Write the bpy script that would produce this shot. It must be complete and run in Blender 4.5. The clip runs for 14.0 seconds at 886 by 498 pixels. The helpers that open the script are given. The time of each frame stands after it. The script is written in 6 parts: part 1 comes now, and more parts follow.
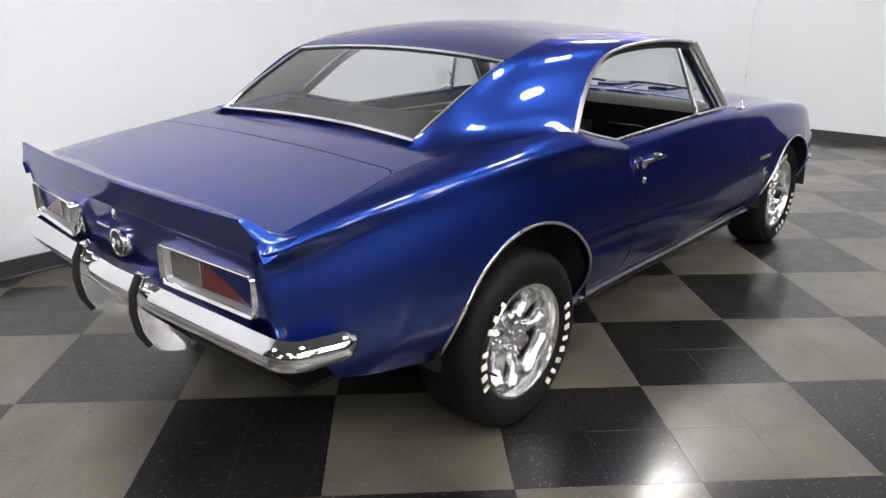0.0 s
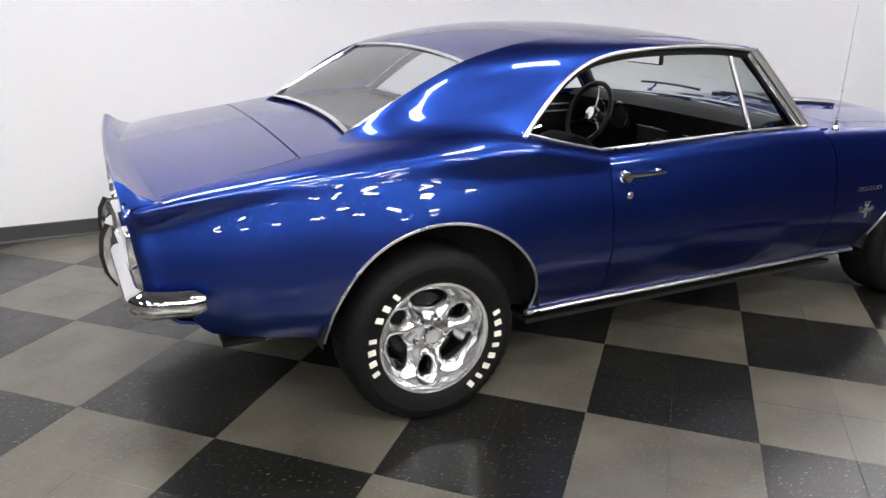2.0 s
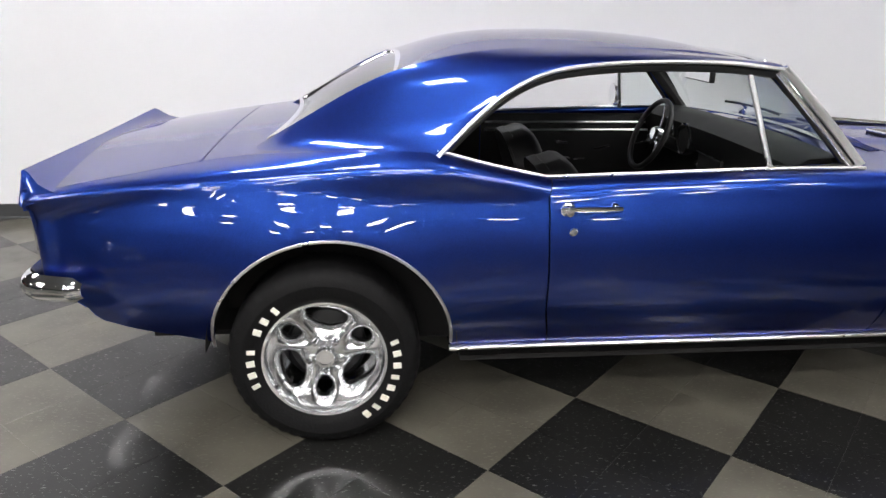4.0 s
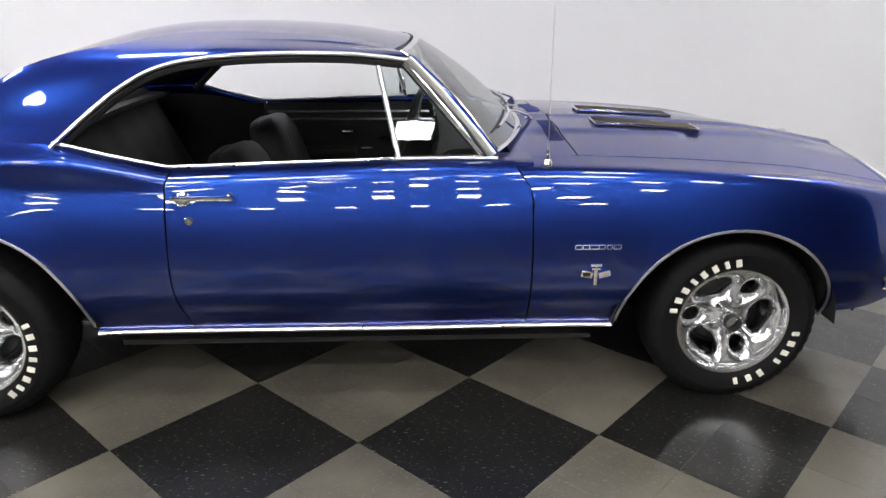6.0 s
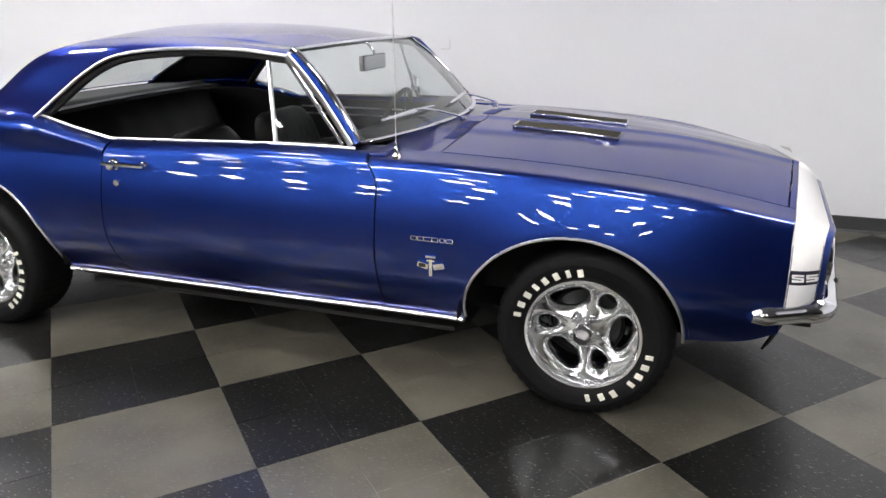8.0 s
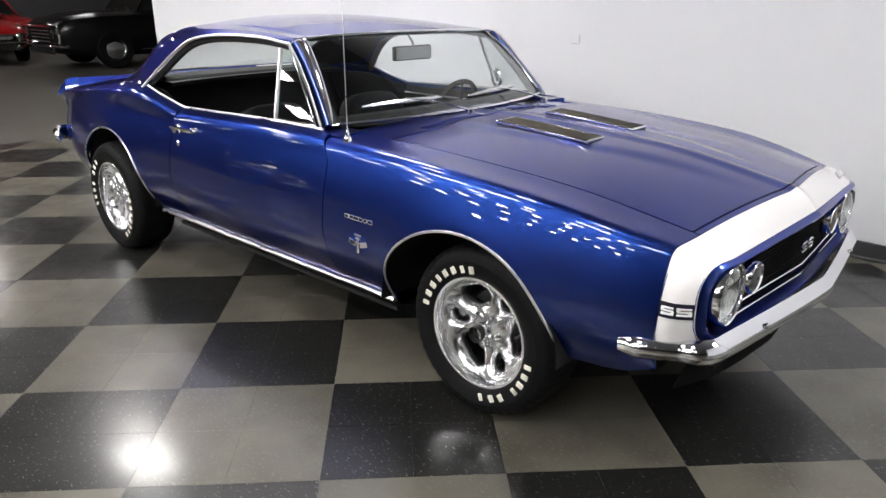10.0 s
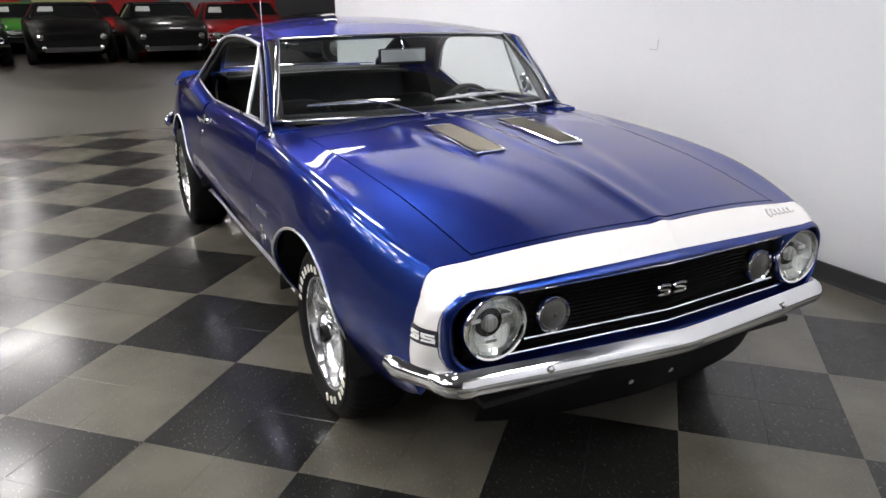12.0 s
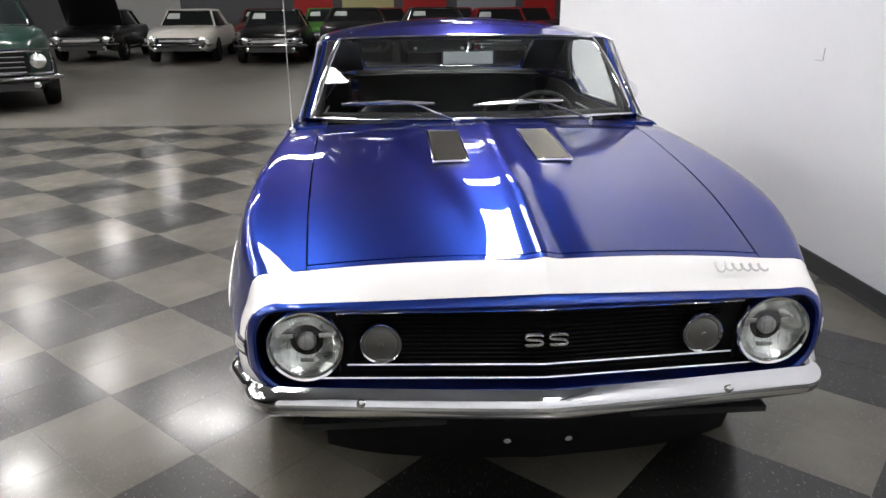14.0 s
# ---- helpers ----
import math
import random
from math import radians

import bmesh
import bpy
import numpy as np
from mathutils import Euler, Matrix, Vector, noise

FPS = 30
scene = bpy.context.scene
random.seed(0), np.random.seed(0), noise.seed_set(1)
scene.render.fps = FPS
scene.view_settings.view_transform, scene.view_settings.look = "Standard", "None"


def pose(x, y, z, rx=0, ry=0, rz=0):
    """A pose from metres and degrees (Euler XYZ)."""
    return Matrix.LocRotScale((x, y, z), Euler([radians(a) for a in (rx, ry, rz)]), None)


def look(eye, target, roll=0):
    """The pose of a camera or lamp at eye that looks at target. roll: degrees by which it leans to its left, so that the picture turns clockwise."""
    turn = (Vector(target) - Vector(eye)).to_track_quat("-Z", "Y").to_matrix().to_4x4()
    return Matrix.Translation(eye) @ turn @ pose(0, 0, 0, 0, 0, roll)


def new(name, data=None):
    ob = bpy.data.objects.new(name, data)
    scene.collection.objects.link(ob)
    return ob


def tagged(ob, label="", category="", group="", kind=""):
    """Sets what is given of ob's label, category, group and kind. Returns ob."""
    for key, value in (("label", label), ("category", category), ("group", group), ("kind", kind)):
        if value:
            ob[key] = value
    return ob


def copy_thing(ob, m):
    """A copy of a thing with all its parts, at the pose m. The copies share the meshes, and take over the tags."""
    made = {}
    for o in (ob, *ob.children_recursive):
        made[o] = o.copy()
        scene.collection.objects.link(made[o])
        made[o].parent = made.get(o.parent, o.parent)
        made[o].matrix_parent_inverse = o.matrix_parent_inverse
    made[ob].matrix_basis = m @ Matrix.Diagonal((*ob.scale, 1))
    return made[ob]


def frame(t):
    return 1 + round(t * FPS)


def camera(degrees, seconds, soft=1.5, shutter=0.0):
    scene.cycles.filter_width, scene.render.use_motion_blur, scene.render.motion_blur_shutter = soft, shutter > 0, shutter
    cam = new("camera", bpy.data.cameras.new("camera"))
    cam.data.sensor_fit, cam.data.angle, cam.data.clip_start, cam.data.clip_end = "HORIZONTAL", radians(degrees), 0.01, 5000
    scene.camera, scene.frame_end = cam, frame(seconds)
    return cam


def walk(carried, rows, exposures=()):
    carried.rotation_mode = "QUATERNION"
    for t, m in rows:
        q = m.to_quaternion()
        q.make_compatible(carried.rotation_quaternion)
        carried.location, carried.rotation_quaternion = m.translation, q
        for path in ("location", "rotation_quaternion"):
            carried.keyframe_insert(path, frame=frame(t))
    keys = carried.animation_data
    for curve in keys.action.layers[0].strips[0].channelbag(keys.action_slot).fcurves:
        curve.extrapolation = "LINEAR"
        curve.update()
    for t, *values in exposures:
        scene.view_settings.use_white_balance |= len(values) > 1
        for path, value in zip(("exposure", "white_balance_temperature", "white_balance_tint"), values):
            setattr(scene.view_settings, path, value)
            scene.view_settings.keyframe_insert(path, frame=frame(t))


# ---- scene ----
cam = camera(63.9, 14.0)
PATH = [
    (0, (-3.151, -2.18, 1.403), (-1.754, -0.905, 0.753), 0.3),
    (0.5, (-2.953, -2.446, 1.401), (-1.669, -1.058, 0.75), 0.4),
    (1, (-2.746, -2.666, 1.411), (-1.572, -1.184, 0.758), 0.5),
    (1.5, (-2.511, -2.828, 1.414), (-1.489, -1.237, 0.762), 0.5),
    (2, (-2.274, -2.922, 1.409), (-1.462, -1.214, 0.757), 0.6),
    (2.2, (-2.198, -2.929, 1.413), (-1.467, -1.187, 0.757), 0.8),
    (4.3, (-0.972, -3.039, 1.424), (-0.805, -1.155, 0.774), 0.8),
    (4.5, (-0.845, -3.045, 1.44), (-0.671, -1.168, 0.774), 0.8),
    (5, (-0.486, -3.087, 1.449), (-0.329, -1.211, 0.774), 0.5),
    (5.5, (-0.124, -3.117, 1.452), (-0.007, -1.238, 0.775), 0.3),
    (6, (0.231, -3.156, 1.449), (0.296, -1.276, 0.77), 0.0),
    (6.5, (0.599, -3.208, 1.439), (0.539, -1.322, 0.774), -0.2),
    (7, (0.952, -3.2, 1.43), (0.707, -1.328, 0.771), -0.3),
    (7.5, (1.303, -3.179, 1.423), (0.896, -1.335, 0.765), -0.3),
    (7.7, (1.436, -3.17, 1.414), (0.949, -1.343, 0.761), -0.3),
    (9.8, (2.703, -2.678, 1.440), (1.503, -1.228, 0.770), 0.3),
    (10, (2.808, -2.588, 1.430), (1.537, -1.196, 0.761), 0.2),
    (10.5, (3.066, -2.39, 1.429), (1.687, -1.099, 0.771), 0.4),
    (11, (3.285, -2.115, 1.444), (1.807, -0.946, 0.774), 0.1),
    (11.5, (3.46, -1.811, 1.441), (1.876, -0.791, 0.769), 0.0),
    (12, (3.601, -1.515, 1.441), (1.926, -0.649, 0.774), -0.1),
    (12.5, (3.702, -1.202, 1.434), (1.946, -0.509, 0.773), -0.2),
    (13, (3.773, -0.885, 1.42), (1.954, -0.372, 0.766), -0.2),
    (13.5, (3.781, -0.602, 1.416), (1.917, -0.284, 0.765), -0.3),
    (14, (3.748, -0.365, 1.41), (1.861, -0.237, 0.76), -0.3),
]
walk(cam, [(t, look(eye, target, roll)) for t, eye, target, roll in PATH])

# ---- world and large lights ----
world = bpy.data.worlds.new("world")
world.use_nodes = True
world.node_tree.nodes["Background"].inputs[0].default_value = (0.6, 0.65, 0.75, 1)
world.node_tree.nodes["Background"].inputs[1].default_value = 0.02
scene.world = world
LAMP_POWER = 44.0
CEILING = 5.0
WALL_Y, WALL_X, WALL_END, TILE_EDGE = 1.93, 5.55, -6.3, -5.35


# ---- materials ----
def nodes_of(name):
    m = bpy.data.materials.new(name)
    m.use_nodes = True
    return m, m.node_tree, m.node_tree.nodes["Principled BSDF"]


def plain(name, colour, rough=0.5, metal=0.0, coat=0.0, vary=0.12, scale=8.0, bump=0.0, bump_scale=60.0, rough_vary=0.1, spec=0.5, contrast=1.0):
    """Principled surface with grain in colour, roughness and relief at two scales."""
    m, t, b = nodes_of(name)
    n, l = t.nodes, t.links
    tc = n.new("ShaderNodeTexCoord")
    big, fine = n.new("ShaderNodeTexNoise"), n.new("ShaderNodeTexNoise")
    big.inputs["Scale"].default_value, big.inputs["Detail"].default_value = scale, 5
    fine.inputs["Scale"].default_value, fine.inputs["Detail"].default_value = bump_scale, 4
    for k in (big, fine):
        l.new(tc.outputs["Object"], k.inputs["Vector"])
    mix = n.new("ShaderNodeMix")
    mix.data_type = "RGBA"
    mix.inputs["A"].default_value = (*[c * (1 - vary) for c in colour], 1)
    mix.inputs["B"].default_value = (*[min(1, c * (1 + vary)) for c in colour], 1)
    add = n.new("ShaderNodeMath")
    add.operation = "MULTIPLY_ADD"
    add.inputs[1].default_value, add.inputs[2].default_value = 0.4, 0.0
    l.new(fine.outputs["Fac"], add.inputs[0])
    sm = n.new("ShaderNodeMath")
    sm.operation = "MULTIPLY_ADD"
    sm.inputs[1].default_value = 0.6
    l.new(big.outputs["Fac"], sm.inputs[0])
    l.new(add.outputs[0], sm.inputs[2])
    gain = n.new("ShaderNodeMath")
    gain.operation, gain.use_clamp = "MULTIPLY_ADD", True
    gain.inputs[1].default_value, gain.inputs[2].default_value = contrast, 0.5 - 0.5 * contrast
    l.new(sm.outputs[0], gain.inputs[0])
    l.new(gain.outputs[0], mix.inputs["Factor"])
    l.new(mix.outputs["Result"], b.inputs["Base Color"])
    rr = n.new("ShaderNodeMapRange")
    rr.inputs["To Min"].default_value, rr.inputs["To Max"].default_value = max(0.01, rough * (1 - rough_vary)), min(1, rough * (1 + rough_vary))
    l.new(big.outputs["Fac"], rr.inputs["Value"])
    l.new(rr.outputs["Result"], b.inputs["Roughness"])
    b.inputs["Metallic"].default_value, b.inputs["Coat Weight"].default_value = metal, coat
    b.inputs["Coat Roughness"].default_value = 0.03
    b.inputs["Specular IOR Level"].default_value = spec
    if bump:
        bp = n.new("ShaderNodeBump")
        bp.inputs["Strength"].default_value, bp.inputs["Distance"].default_value = bump, 0.004
        l.new(fine.outputs["Fac"], bp.inputs["Height"])
        l.new(bp.outputs["Normal"], b.inputs["Normal"])
    return m


def paint(name, flat, askew, flake=0.35, rough=(0.34, 0.60), spread=0.52):
    """Metallic car paint: flakes lying flat and flakes lying askew, under one clear coat with a faint orange peel."""
    m, t, b = nodes_of(name)
    n, l = t.nodes, t.links
    tc = n.new("ShaderNodeTexCoord")
    fl = n.new("ShaderNodeTexVoronoi")
    fl.inputs["Scale"].default_value = 900
    cloud = n.new("ShaderNodeTexNoise")
    cloud.inputs["Scale"].default_value = 3
    peel = n.new("ShaderNodeTexNoise")
    peel.inputs["Scale"].default_value, peel.inputs["Detail"].default_value = 55, 2
    for k in (fl, cloud, peel):
        l.new(tc.outputs["Object"], k.inputs["Vector"])
    mean = n.new("ShaderNodeMath")
    mean.operation = "MULTIPLY_ADD"
    mean.inputs[1].default_value = 0.7
    sep = n.new("ShaderNodeSeparateColor")
    l.new(fl.outputs["Color"], sep.inputs[0])
    l.new(sep.outputs[0], mean.inputs[0])
    sc = n.new("ShaderNodeMath")
    sc.operation = "MULTIPLY"
    sc.inputs[1].default_value = 0.3
    l.new(cloud.outputs["Fac"], sc.inputs[0])
    l.new(sc.outputs[0], mean.inputs[2])
    bp = n.new("ShaderNodeBump")
    bp.inputs["Strength"].default_value, bp.inputs["Distance"].default_value = 0.006, 0.001
    l.new(peel.outputs["Fac"], bp.inputs["Height"])
    mix = n.new("ShaderNodeMixShader")
    mix.inputs[0].default_value = spread
    for k, (sh, r, colour) in enumerate(((b, rough[0], flat), (n.new("ShaderNodeBsdfPrincipled"), rough[1], askew))):
        ramp = n.new("ShaderNodeMix")
        ramp.data_type = "RGBA"
        ramp.inputs["A"].default_value = (*[c * (1 - flake) for c in colour], 1)
        ramp.inputs["B"].default_value = (*[min(1, c * (1 + flake)) for c in colour], 1)
        l.new(mean.outputs[0], ramp.inputs["Factor"])
        l.new(ramp.outputs["Result"], sh.inputs["Base Color"])
        sh.inputs["Metallic"].default_value, sh.inputs["Roughness"].default_value = 1.0, r
        sh.inputs["Specular Tint"].default_value = (0.55, 0.48, 0.76, 1)
        sh.inputs["Coat Weight"].default_value, sh.inputs["Coat Roughness"].default_value = 1.0, 0.004
        l.new(bp.outputs["Normal"], sh.inputs["Coat Normal"])
        l.new(sh.outputs[0], mix.inputs[k + 1])
    l.new(mix.outputs[0], n["Material Output"].inputs["Surface"])
    return m


def tile_material(name, colour, fleck, fleck_amount, rough):
    """Vinyl composition tile: mottled chips, scuffs and a worn wax shine; each tile a little different."""
    m, t, b = nodes_of(name)
    n, l = t.nodes, t.links
    geo = n.new("ShaderNodeNewGeometry")
    info = n.new("ShaderNodeObjectInfo")
    cloud, chip, scuff, wax = (n.new("ShaderNodeTexNoise") for _ in range(4))
    for k, s, d in ((cloud, 2.6, 6), (chip, 52, 3), (scuff, 9, 4), (wax, 2.6, 7)):
        k.inputs["Scale"].default_value, k.inputs["Detail"].default_value = s, d
        l.new(geo.outputs["Position"], k.inputs["Vector"])
    stretch = n.new("ShaderNodeMapping")
    stretch.inputs["Scale"].default_value = (1.0, 2.6, 1.0)
    stretch.inputs["Rotation"].default_value = (0, 0, 0.8)
    l.new(geo.outputs["Position"], stretch.inputs["Vector"])
    l.new(stretch.outputs["Vector"], chip.inputs["Vector"])
    ramp = n.new("ShaderNodeValToRGB")
    ramp.color_ramp.elements[0].position, ramp.color_ramp.elements[1].position = fleck_amount, fleck_amount + 0.05
    l.new(chip.outputs["Fac"], ramp.inputs["Fac"])
    base = n.new("ShaderNodeMix")
    base.data_type = "RGBA"
    base.inputs["A"].default_value = (*[c * 0.66 for c in colour], 1)
    base.inputs["B"].default_value = (*[c * 1.26 for c in colour], 1)
    spread = n.new("ShaderNodeMapRange")
    spread.inputs["From Min"].default_value, spread.inputs["From Max"].default_value = 0.33, 0.67
    l.new(cloud.outputs["Fac"], spread.inputs["Value"])
    l.new(spread.outputs["Result"], base.inputs["Factor"])
    mix = n.new("ShaderNodeMix")
    mix.data_type = "RGBA"
    mix.inputs["B"].default_value = (*fleck, 1)
    l.new(base.outputs["Result"], mix.inputs["A"])
    l.new(ramp.outputs["Color"], mix.inputs["Factor"])
    hue = n.new("ShaderNodeHueSaturation")
    val = n.new("ShaderNodeMapRange")
    val.inputs["To Min"].default_value, val.inputs["To Max"].default_value = 0.86, 1.14
    l.new(info.outputs["Random"], val.inputs["Value"])
    l.new(val.outputs["Result"], hue.inputs["Value"])
    l.new(mix.outputs["Result"], hue.inputs["Color"])
    l.new(hue.outputs["Color"], b.inputs["Base Color"])
    rr = n.new("ShaderNodeMapRange")
    rr.inputs["From Min"].default_value, rr.inputs["From Max"].default_value = 0.3, 0.7
    rr.inputs["To Min"].default_value, rr.inputs["To Max"].default_value = rough * 0.7, rough * 1.35
    l.new(wax.outputs["Fac"], rr.inputs["Value"])
    l.new(rr.outputs["Result"], b.inputs["Coat Roughness"])
    haze = n.new("ShaderNodeMapRange")
    haze.inputs["From Min"].default_value, haze.inputs["From Max"].default_value = 0.3, 0.7
    haze.inputs["To Min"].default_value, haze.inputs["To Max"].default_value = 0.28, 0.38
    l.new(scuff.outputs["Fac"], haze.inputs["Value"])
    l.new(haze.outputs["Result"], b.inputs["Roughness"])
    b.inputs["Specular IOR Level"].default_value = 0.28
    b.inputs["Coat Weight"].default_value, b.inputs["Coat IOR"].default_value = 0.55, 1.45
    bp = n.new("ShaderNodeBump")
    bp.inputs["Strength"].default_value, bp.inputs["Distance"].default_value = 0.003, 0.003
    l.new(scuff.outputs["Fac"], bp.inputs["Height"])
    l.new(bp.outputs["Normal"], b.inputs["Coat Normal"])
    return m


def glass(name, tint, rough=0.0):
    """Thin pane: clear with a real surface reflection."""
    m, t, b = nodes_of(name)
    n, l = t.nodes, t.links
    out = n["Material Output"]
    clear, gloss, mix, lw = n.new("ShaderNodeBsdfTransparent"), n.new("ShaderNodeBsdfGlossy"), n.new("ShaderNodeMixShader"), n.new("ShaderNodeLayerWeight")
    power, fr = n.new("ShaderNodeMath"), n.new("ShaderNodeMath")
    power.operation, fr.operation = "POWER", "MULTIPLY_ADD"
    power.inputs[1].default_value, fr.inputs[1].default_value, fr.inputs[2].default_value = 3.3, 0.92, 0.08
    lw.inputs["Blend"].default_value = 0.5
    l.new(lw.outputs["Facing"], power.inputs[0])
    l.new(power.outputs[0], fr.inputs[0])
    smear = n.new("ShaderNodeTexNoise")
    smear.inputs["Scale"].default_value = 4
    rr = n.new("ShaderNodeMapRange")
    rr.inputs["To Min"].default_value, rr.inputs["To Max"].default_value = rough, rough + 0.03
    l.new(smear.outputs["Fac"], rr.inputs["Value"])
    l.new(rr.outputs["Result"], gloss.inputs["Roughness"])
    clear.inputs[0].default_value = (*tint, 1)
    l.new(fr.outputs[0], mix.inputs[0])
    l.new(clear.outputs[0], mix.inputs[1])
    l.new(gloss.outputs[0], mix.inputs[2])
    l.new(mix.outputs[0], out.inputs["Surface"])
    return m


def glow(name, colour, power):
    m, t, b = nodes_of(name)
    b.inputs["Base Color"].default_value = (0.8, 0.8, 0.8, 1)
    b.inputs["Emission Color"].default_value, b.inputs["Emission Strength"].default_value = (*colour, 1), power
    return m


BLUE = paint("blue_metallic_paint", (0.0190, 0.079, 0.425), (0.0078, 0.0063, 0.068), rough=(0.31, 0.50))
WHITE_STRIPE = plain("white_stripe_paint", (0.88, 0.88, 0.88), 0.3, coat=1.0, vary=0.02)
CHROME = plain("chrome", (0.86, 0.87, 0.89), 0.06, 1.0, vary=0.03, rough_vary=0.4)
BRUSHED = plain("brushed_bright_trim", (0.86, 0.87, 0.89), 0.30, 1.0, vary=0.05, rough_vary=0.3)
POLISHED = plain("polished_aluminium", (0.88, 0.89, 0.90), 0.17, 1.0, vary=0.05, rough_vary=0.35)
CAST = plain("polished_cast_aluminium", (0.90, 0.91, 0.92), 0.20, 1.0, vary=0.05, rough_vary=0.4, bump=0.22, bump_scale=22)
SATIN = plain("satin_metal", (0.55, 0.55, 0.56), 0.35, 1.0, vary=0.08)
RUBBER = plain("tyre_rubber", (0.0075, 0.0075, 0.008), 0.6, vary=0.25, bump=0.25, bump_scale=120, spec=0.12)
LETTER = plain("raised_white_rubber", (0.80, 0.78, 0.68), 0.6, vary=0.1)
BLACK = plain("black_trim", (0.012, 0.012, 0.013), 0.45, vary=0.2)
SATIN_BLACK = plain("satin_black_paint", (0.004, 0.004, 0.0045), 0.6, vary=0.2, spec=0.12)
UNDER = plain("underbody_black", (0.008, 0.008, 0.008), 0.8, vary=0.3, bump=0.3)
VINYL = plain("black_vinyl", (0.0048, 0.0048, 0.0052), 0.5, vary=0.25, bump=0.08, bump_scale=220, spec=0.28)
GUNMETAL = plain("dull_grey_metal", (0.125, 0.115, 0.09), 0.35, 1.0, vary=0.1)
CARPET = plain("black_carpet", (0.012, 0.012, 0.012), 0.95, vary=0.3, bump=0.6, bump_scale=300)
GLASS = glass("clear_glass", (0.86, 0.91, 0.895))
SMOKED = glass("tinted_glass", (0.82, 0.87, 0.86))
LENS = glass("lamp_glass", (0.95, 0.96, 0.95), 0.01)
REFLECTOR = plain("lamp_reflector", (0.66, 0.68, 0.66), 0.20, 1.0, vary=0.3, scale=40, bump=1.0, bump_scale=22)
RED_LENS = plain("red_lens", (0.11, 0.004, 0.006), 0.25, coat=0.3, vary=0.1)
CLEAR_LENS = plain("frosted_lens", (0.12, 0.118, 0.108), 0.3, coat=0.3, vary=0.1)
PARK_LENS = plain("grey_parking_lens", (0.060, 0.060, 0.054), 0.38, coat=0.25, vary=0.2, scale=30)
GRILLE_BLACK = plain("flat_black_grille", (0.003, 0.003, 0.0032), 0.75, vary=0.2, spec=0.1)
NAVY = plain("dark_navy_paint", (0.004, 0.005, 0.020), 0.3, coat=1.0, vary=0.1)
GUARD = plain("guard_rubber", (0.012, 0.012, 0.012), 0.5, vary=0.2)
WALL_PAINT = plain("white_wall_paint", (0.775, 0.79, 0.825), 0.65, vary=0.02, scale=0.7, bump=0.12, bump_scale=90)
BASE_GREY = plain("grey_vinyl_base", (0.045, 0.047, 0.05), 0.4, vary=0.15)
CEIL_PAINT = plain("grey_ceiling_paint", (0.24, 0.24, 0.245), 0.8, vary=0.08, scale=1.2)
CEIL_DARK = plain("dark_ceiling", (0.06, 0.06, 0.062), 0.8, vary=0.2, scale=1.5)
CONCRETE = plain("polished_concrete", (0.080, 0.075, 0.066), 0.40, vary=0.34, scale=0.5, rough_vary=0.3, contrast=4.5, spec=0.3)
TILE_DARK = tile_material("black_tile", (0.0085, 0.0085, 0.0080), (0.12, 0.12, 0.115), 0.630, 0.16)
TILE_LIGHT = tile_material("grey_tile", (0.097, 0.091, 0.073), (0.128, 0.122, 0.100), 0.60, 0.16)
LAMP_FACE = glow("lamp_diffuser", (1.0, 0.965, 0.945), LAMP_POWER)
SPOT_FACE = glow("spot_diffuser", (1.0, 0.965, 0.945), LAMP_POWER * 1.1)
LAMP_FRAME = plain("white_enamel", (0.7, 0.7, 0.7), 0.4)


# ---- mesh helpers ----
def cr(*pairs):
    """A smooth curve through (x, value) pairs, x rising."""
    xs, ys = np.array([p[0] for p in pairs], float), np.array([p[1] for p in pairs], float)
    m = np.gradient(ys, xs) if len(xs) > 2 else np.full(2, (ys[1] - ys[0]) / (xs[1] - xs[0]))

    def f(x):
        x = np.clip(np.asarray(x, float), xs[0], xs[-1])
        i = np.clip(np.searchsorted(xs, x, side="right") - 1, 0, len(xs) - 2)
        h = xs[i + 1] - xs[i]
        s = (x - xs[i]) / h
        return (ys[i] * (2 * s**3 - 3 * s**2 + 1) + m[i] * h * (s**3 - 2 * s**2 + s)
                + ys[i + 1] * (3 * s**2 - 2 * s**3) + m[i + 1] * h * (s**3 - s**2))
    return f


def spline(*pairs):
    """A natural cubic spline through (x, value) pairs: smooth in curvature too."""
    xs, ys = np.array([p[0] for p in pairs], float), np.array([p[1] for p in pairs], float)
    n = len(xs)
    h = np.diff(xs)
    A, r = np.eye(n), np.zeros(n)
    for i in range(1, n - 1):
        A[i, i - 1], A[i, i], A[i, i + 1] = h[i - 1], 2 * (h[i - 1] + h[i]), h[i]
        r[i] = 6 * ((ys[i + 1] - ys[i]) / h[i] - (ys[i] - ys[i - 1]) / h[i - 1])
    c = np.linalg.solve(A, r)

    def f(x):
        x = np.clip(np.asarray(x, float), xs[0], xs[-1])
        i = np.clip(np.searchsorted(xs, x, side="right") - 1, 0, n - 2)
        a, b = xs[i + 1] - x, x - xs[i]
        return c[i] * a**3 / (6 * h[i]) + c[i + 1] * b**3 / (6 * h[i]) + (ys[i] / h[i] - c[i] * h[i] / 6) * a + (ys[i + 1] / h[i] - c[i + 1] * h[i] / 6) * b
    return f


def step(a, b, x):
    s = np.clip((np.asarray(x, float) - a) / (b - a), 0, 1)
    return s * s * (3 - 2 * s)


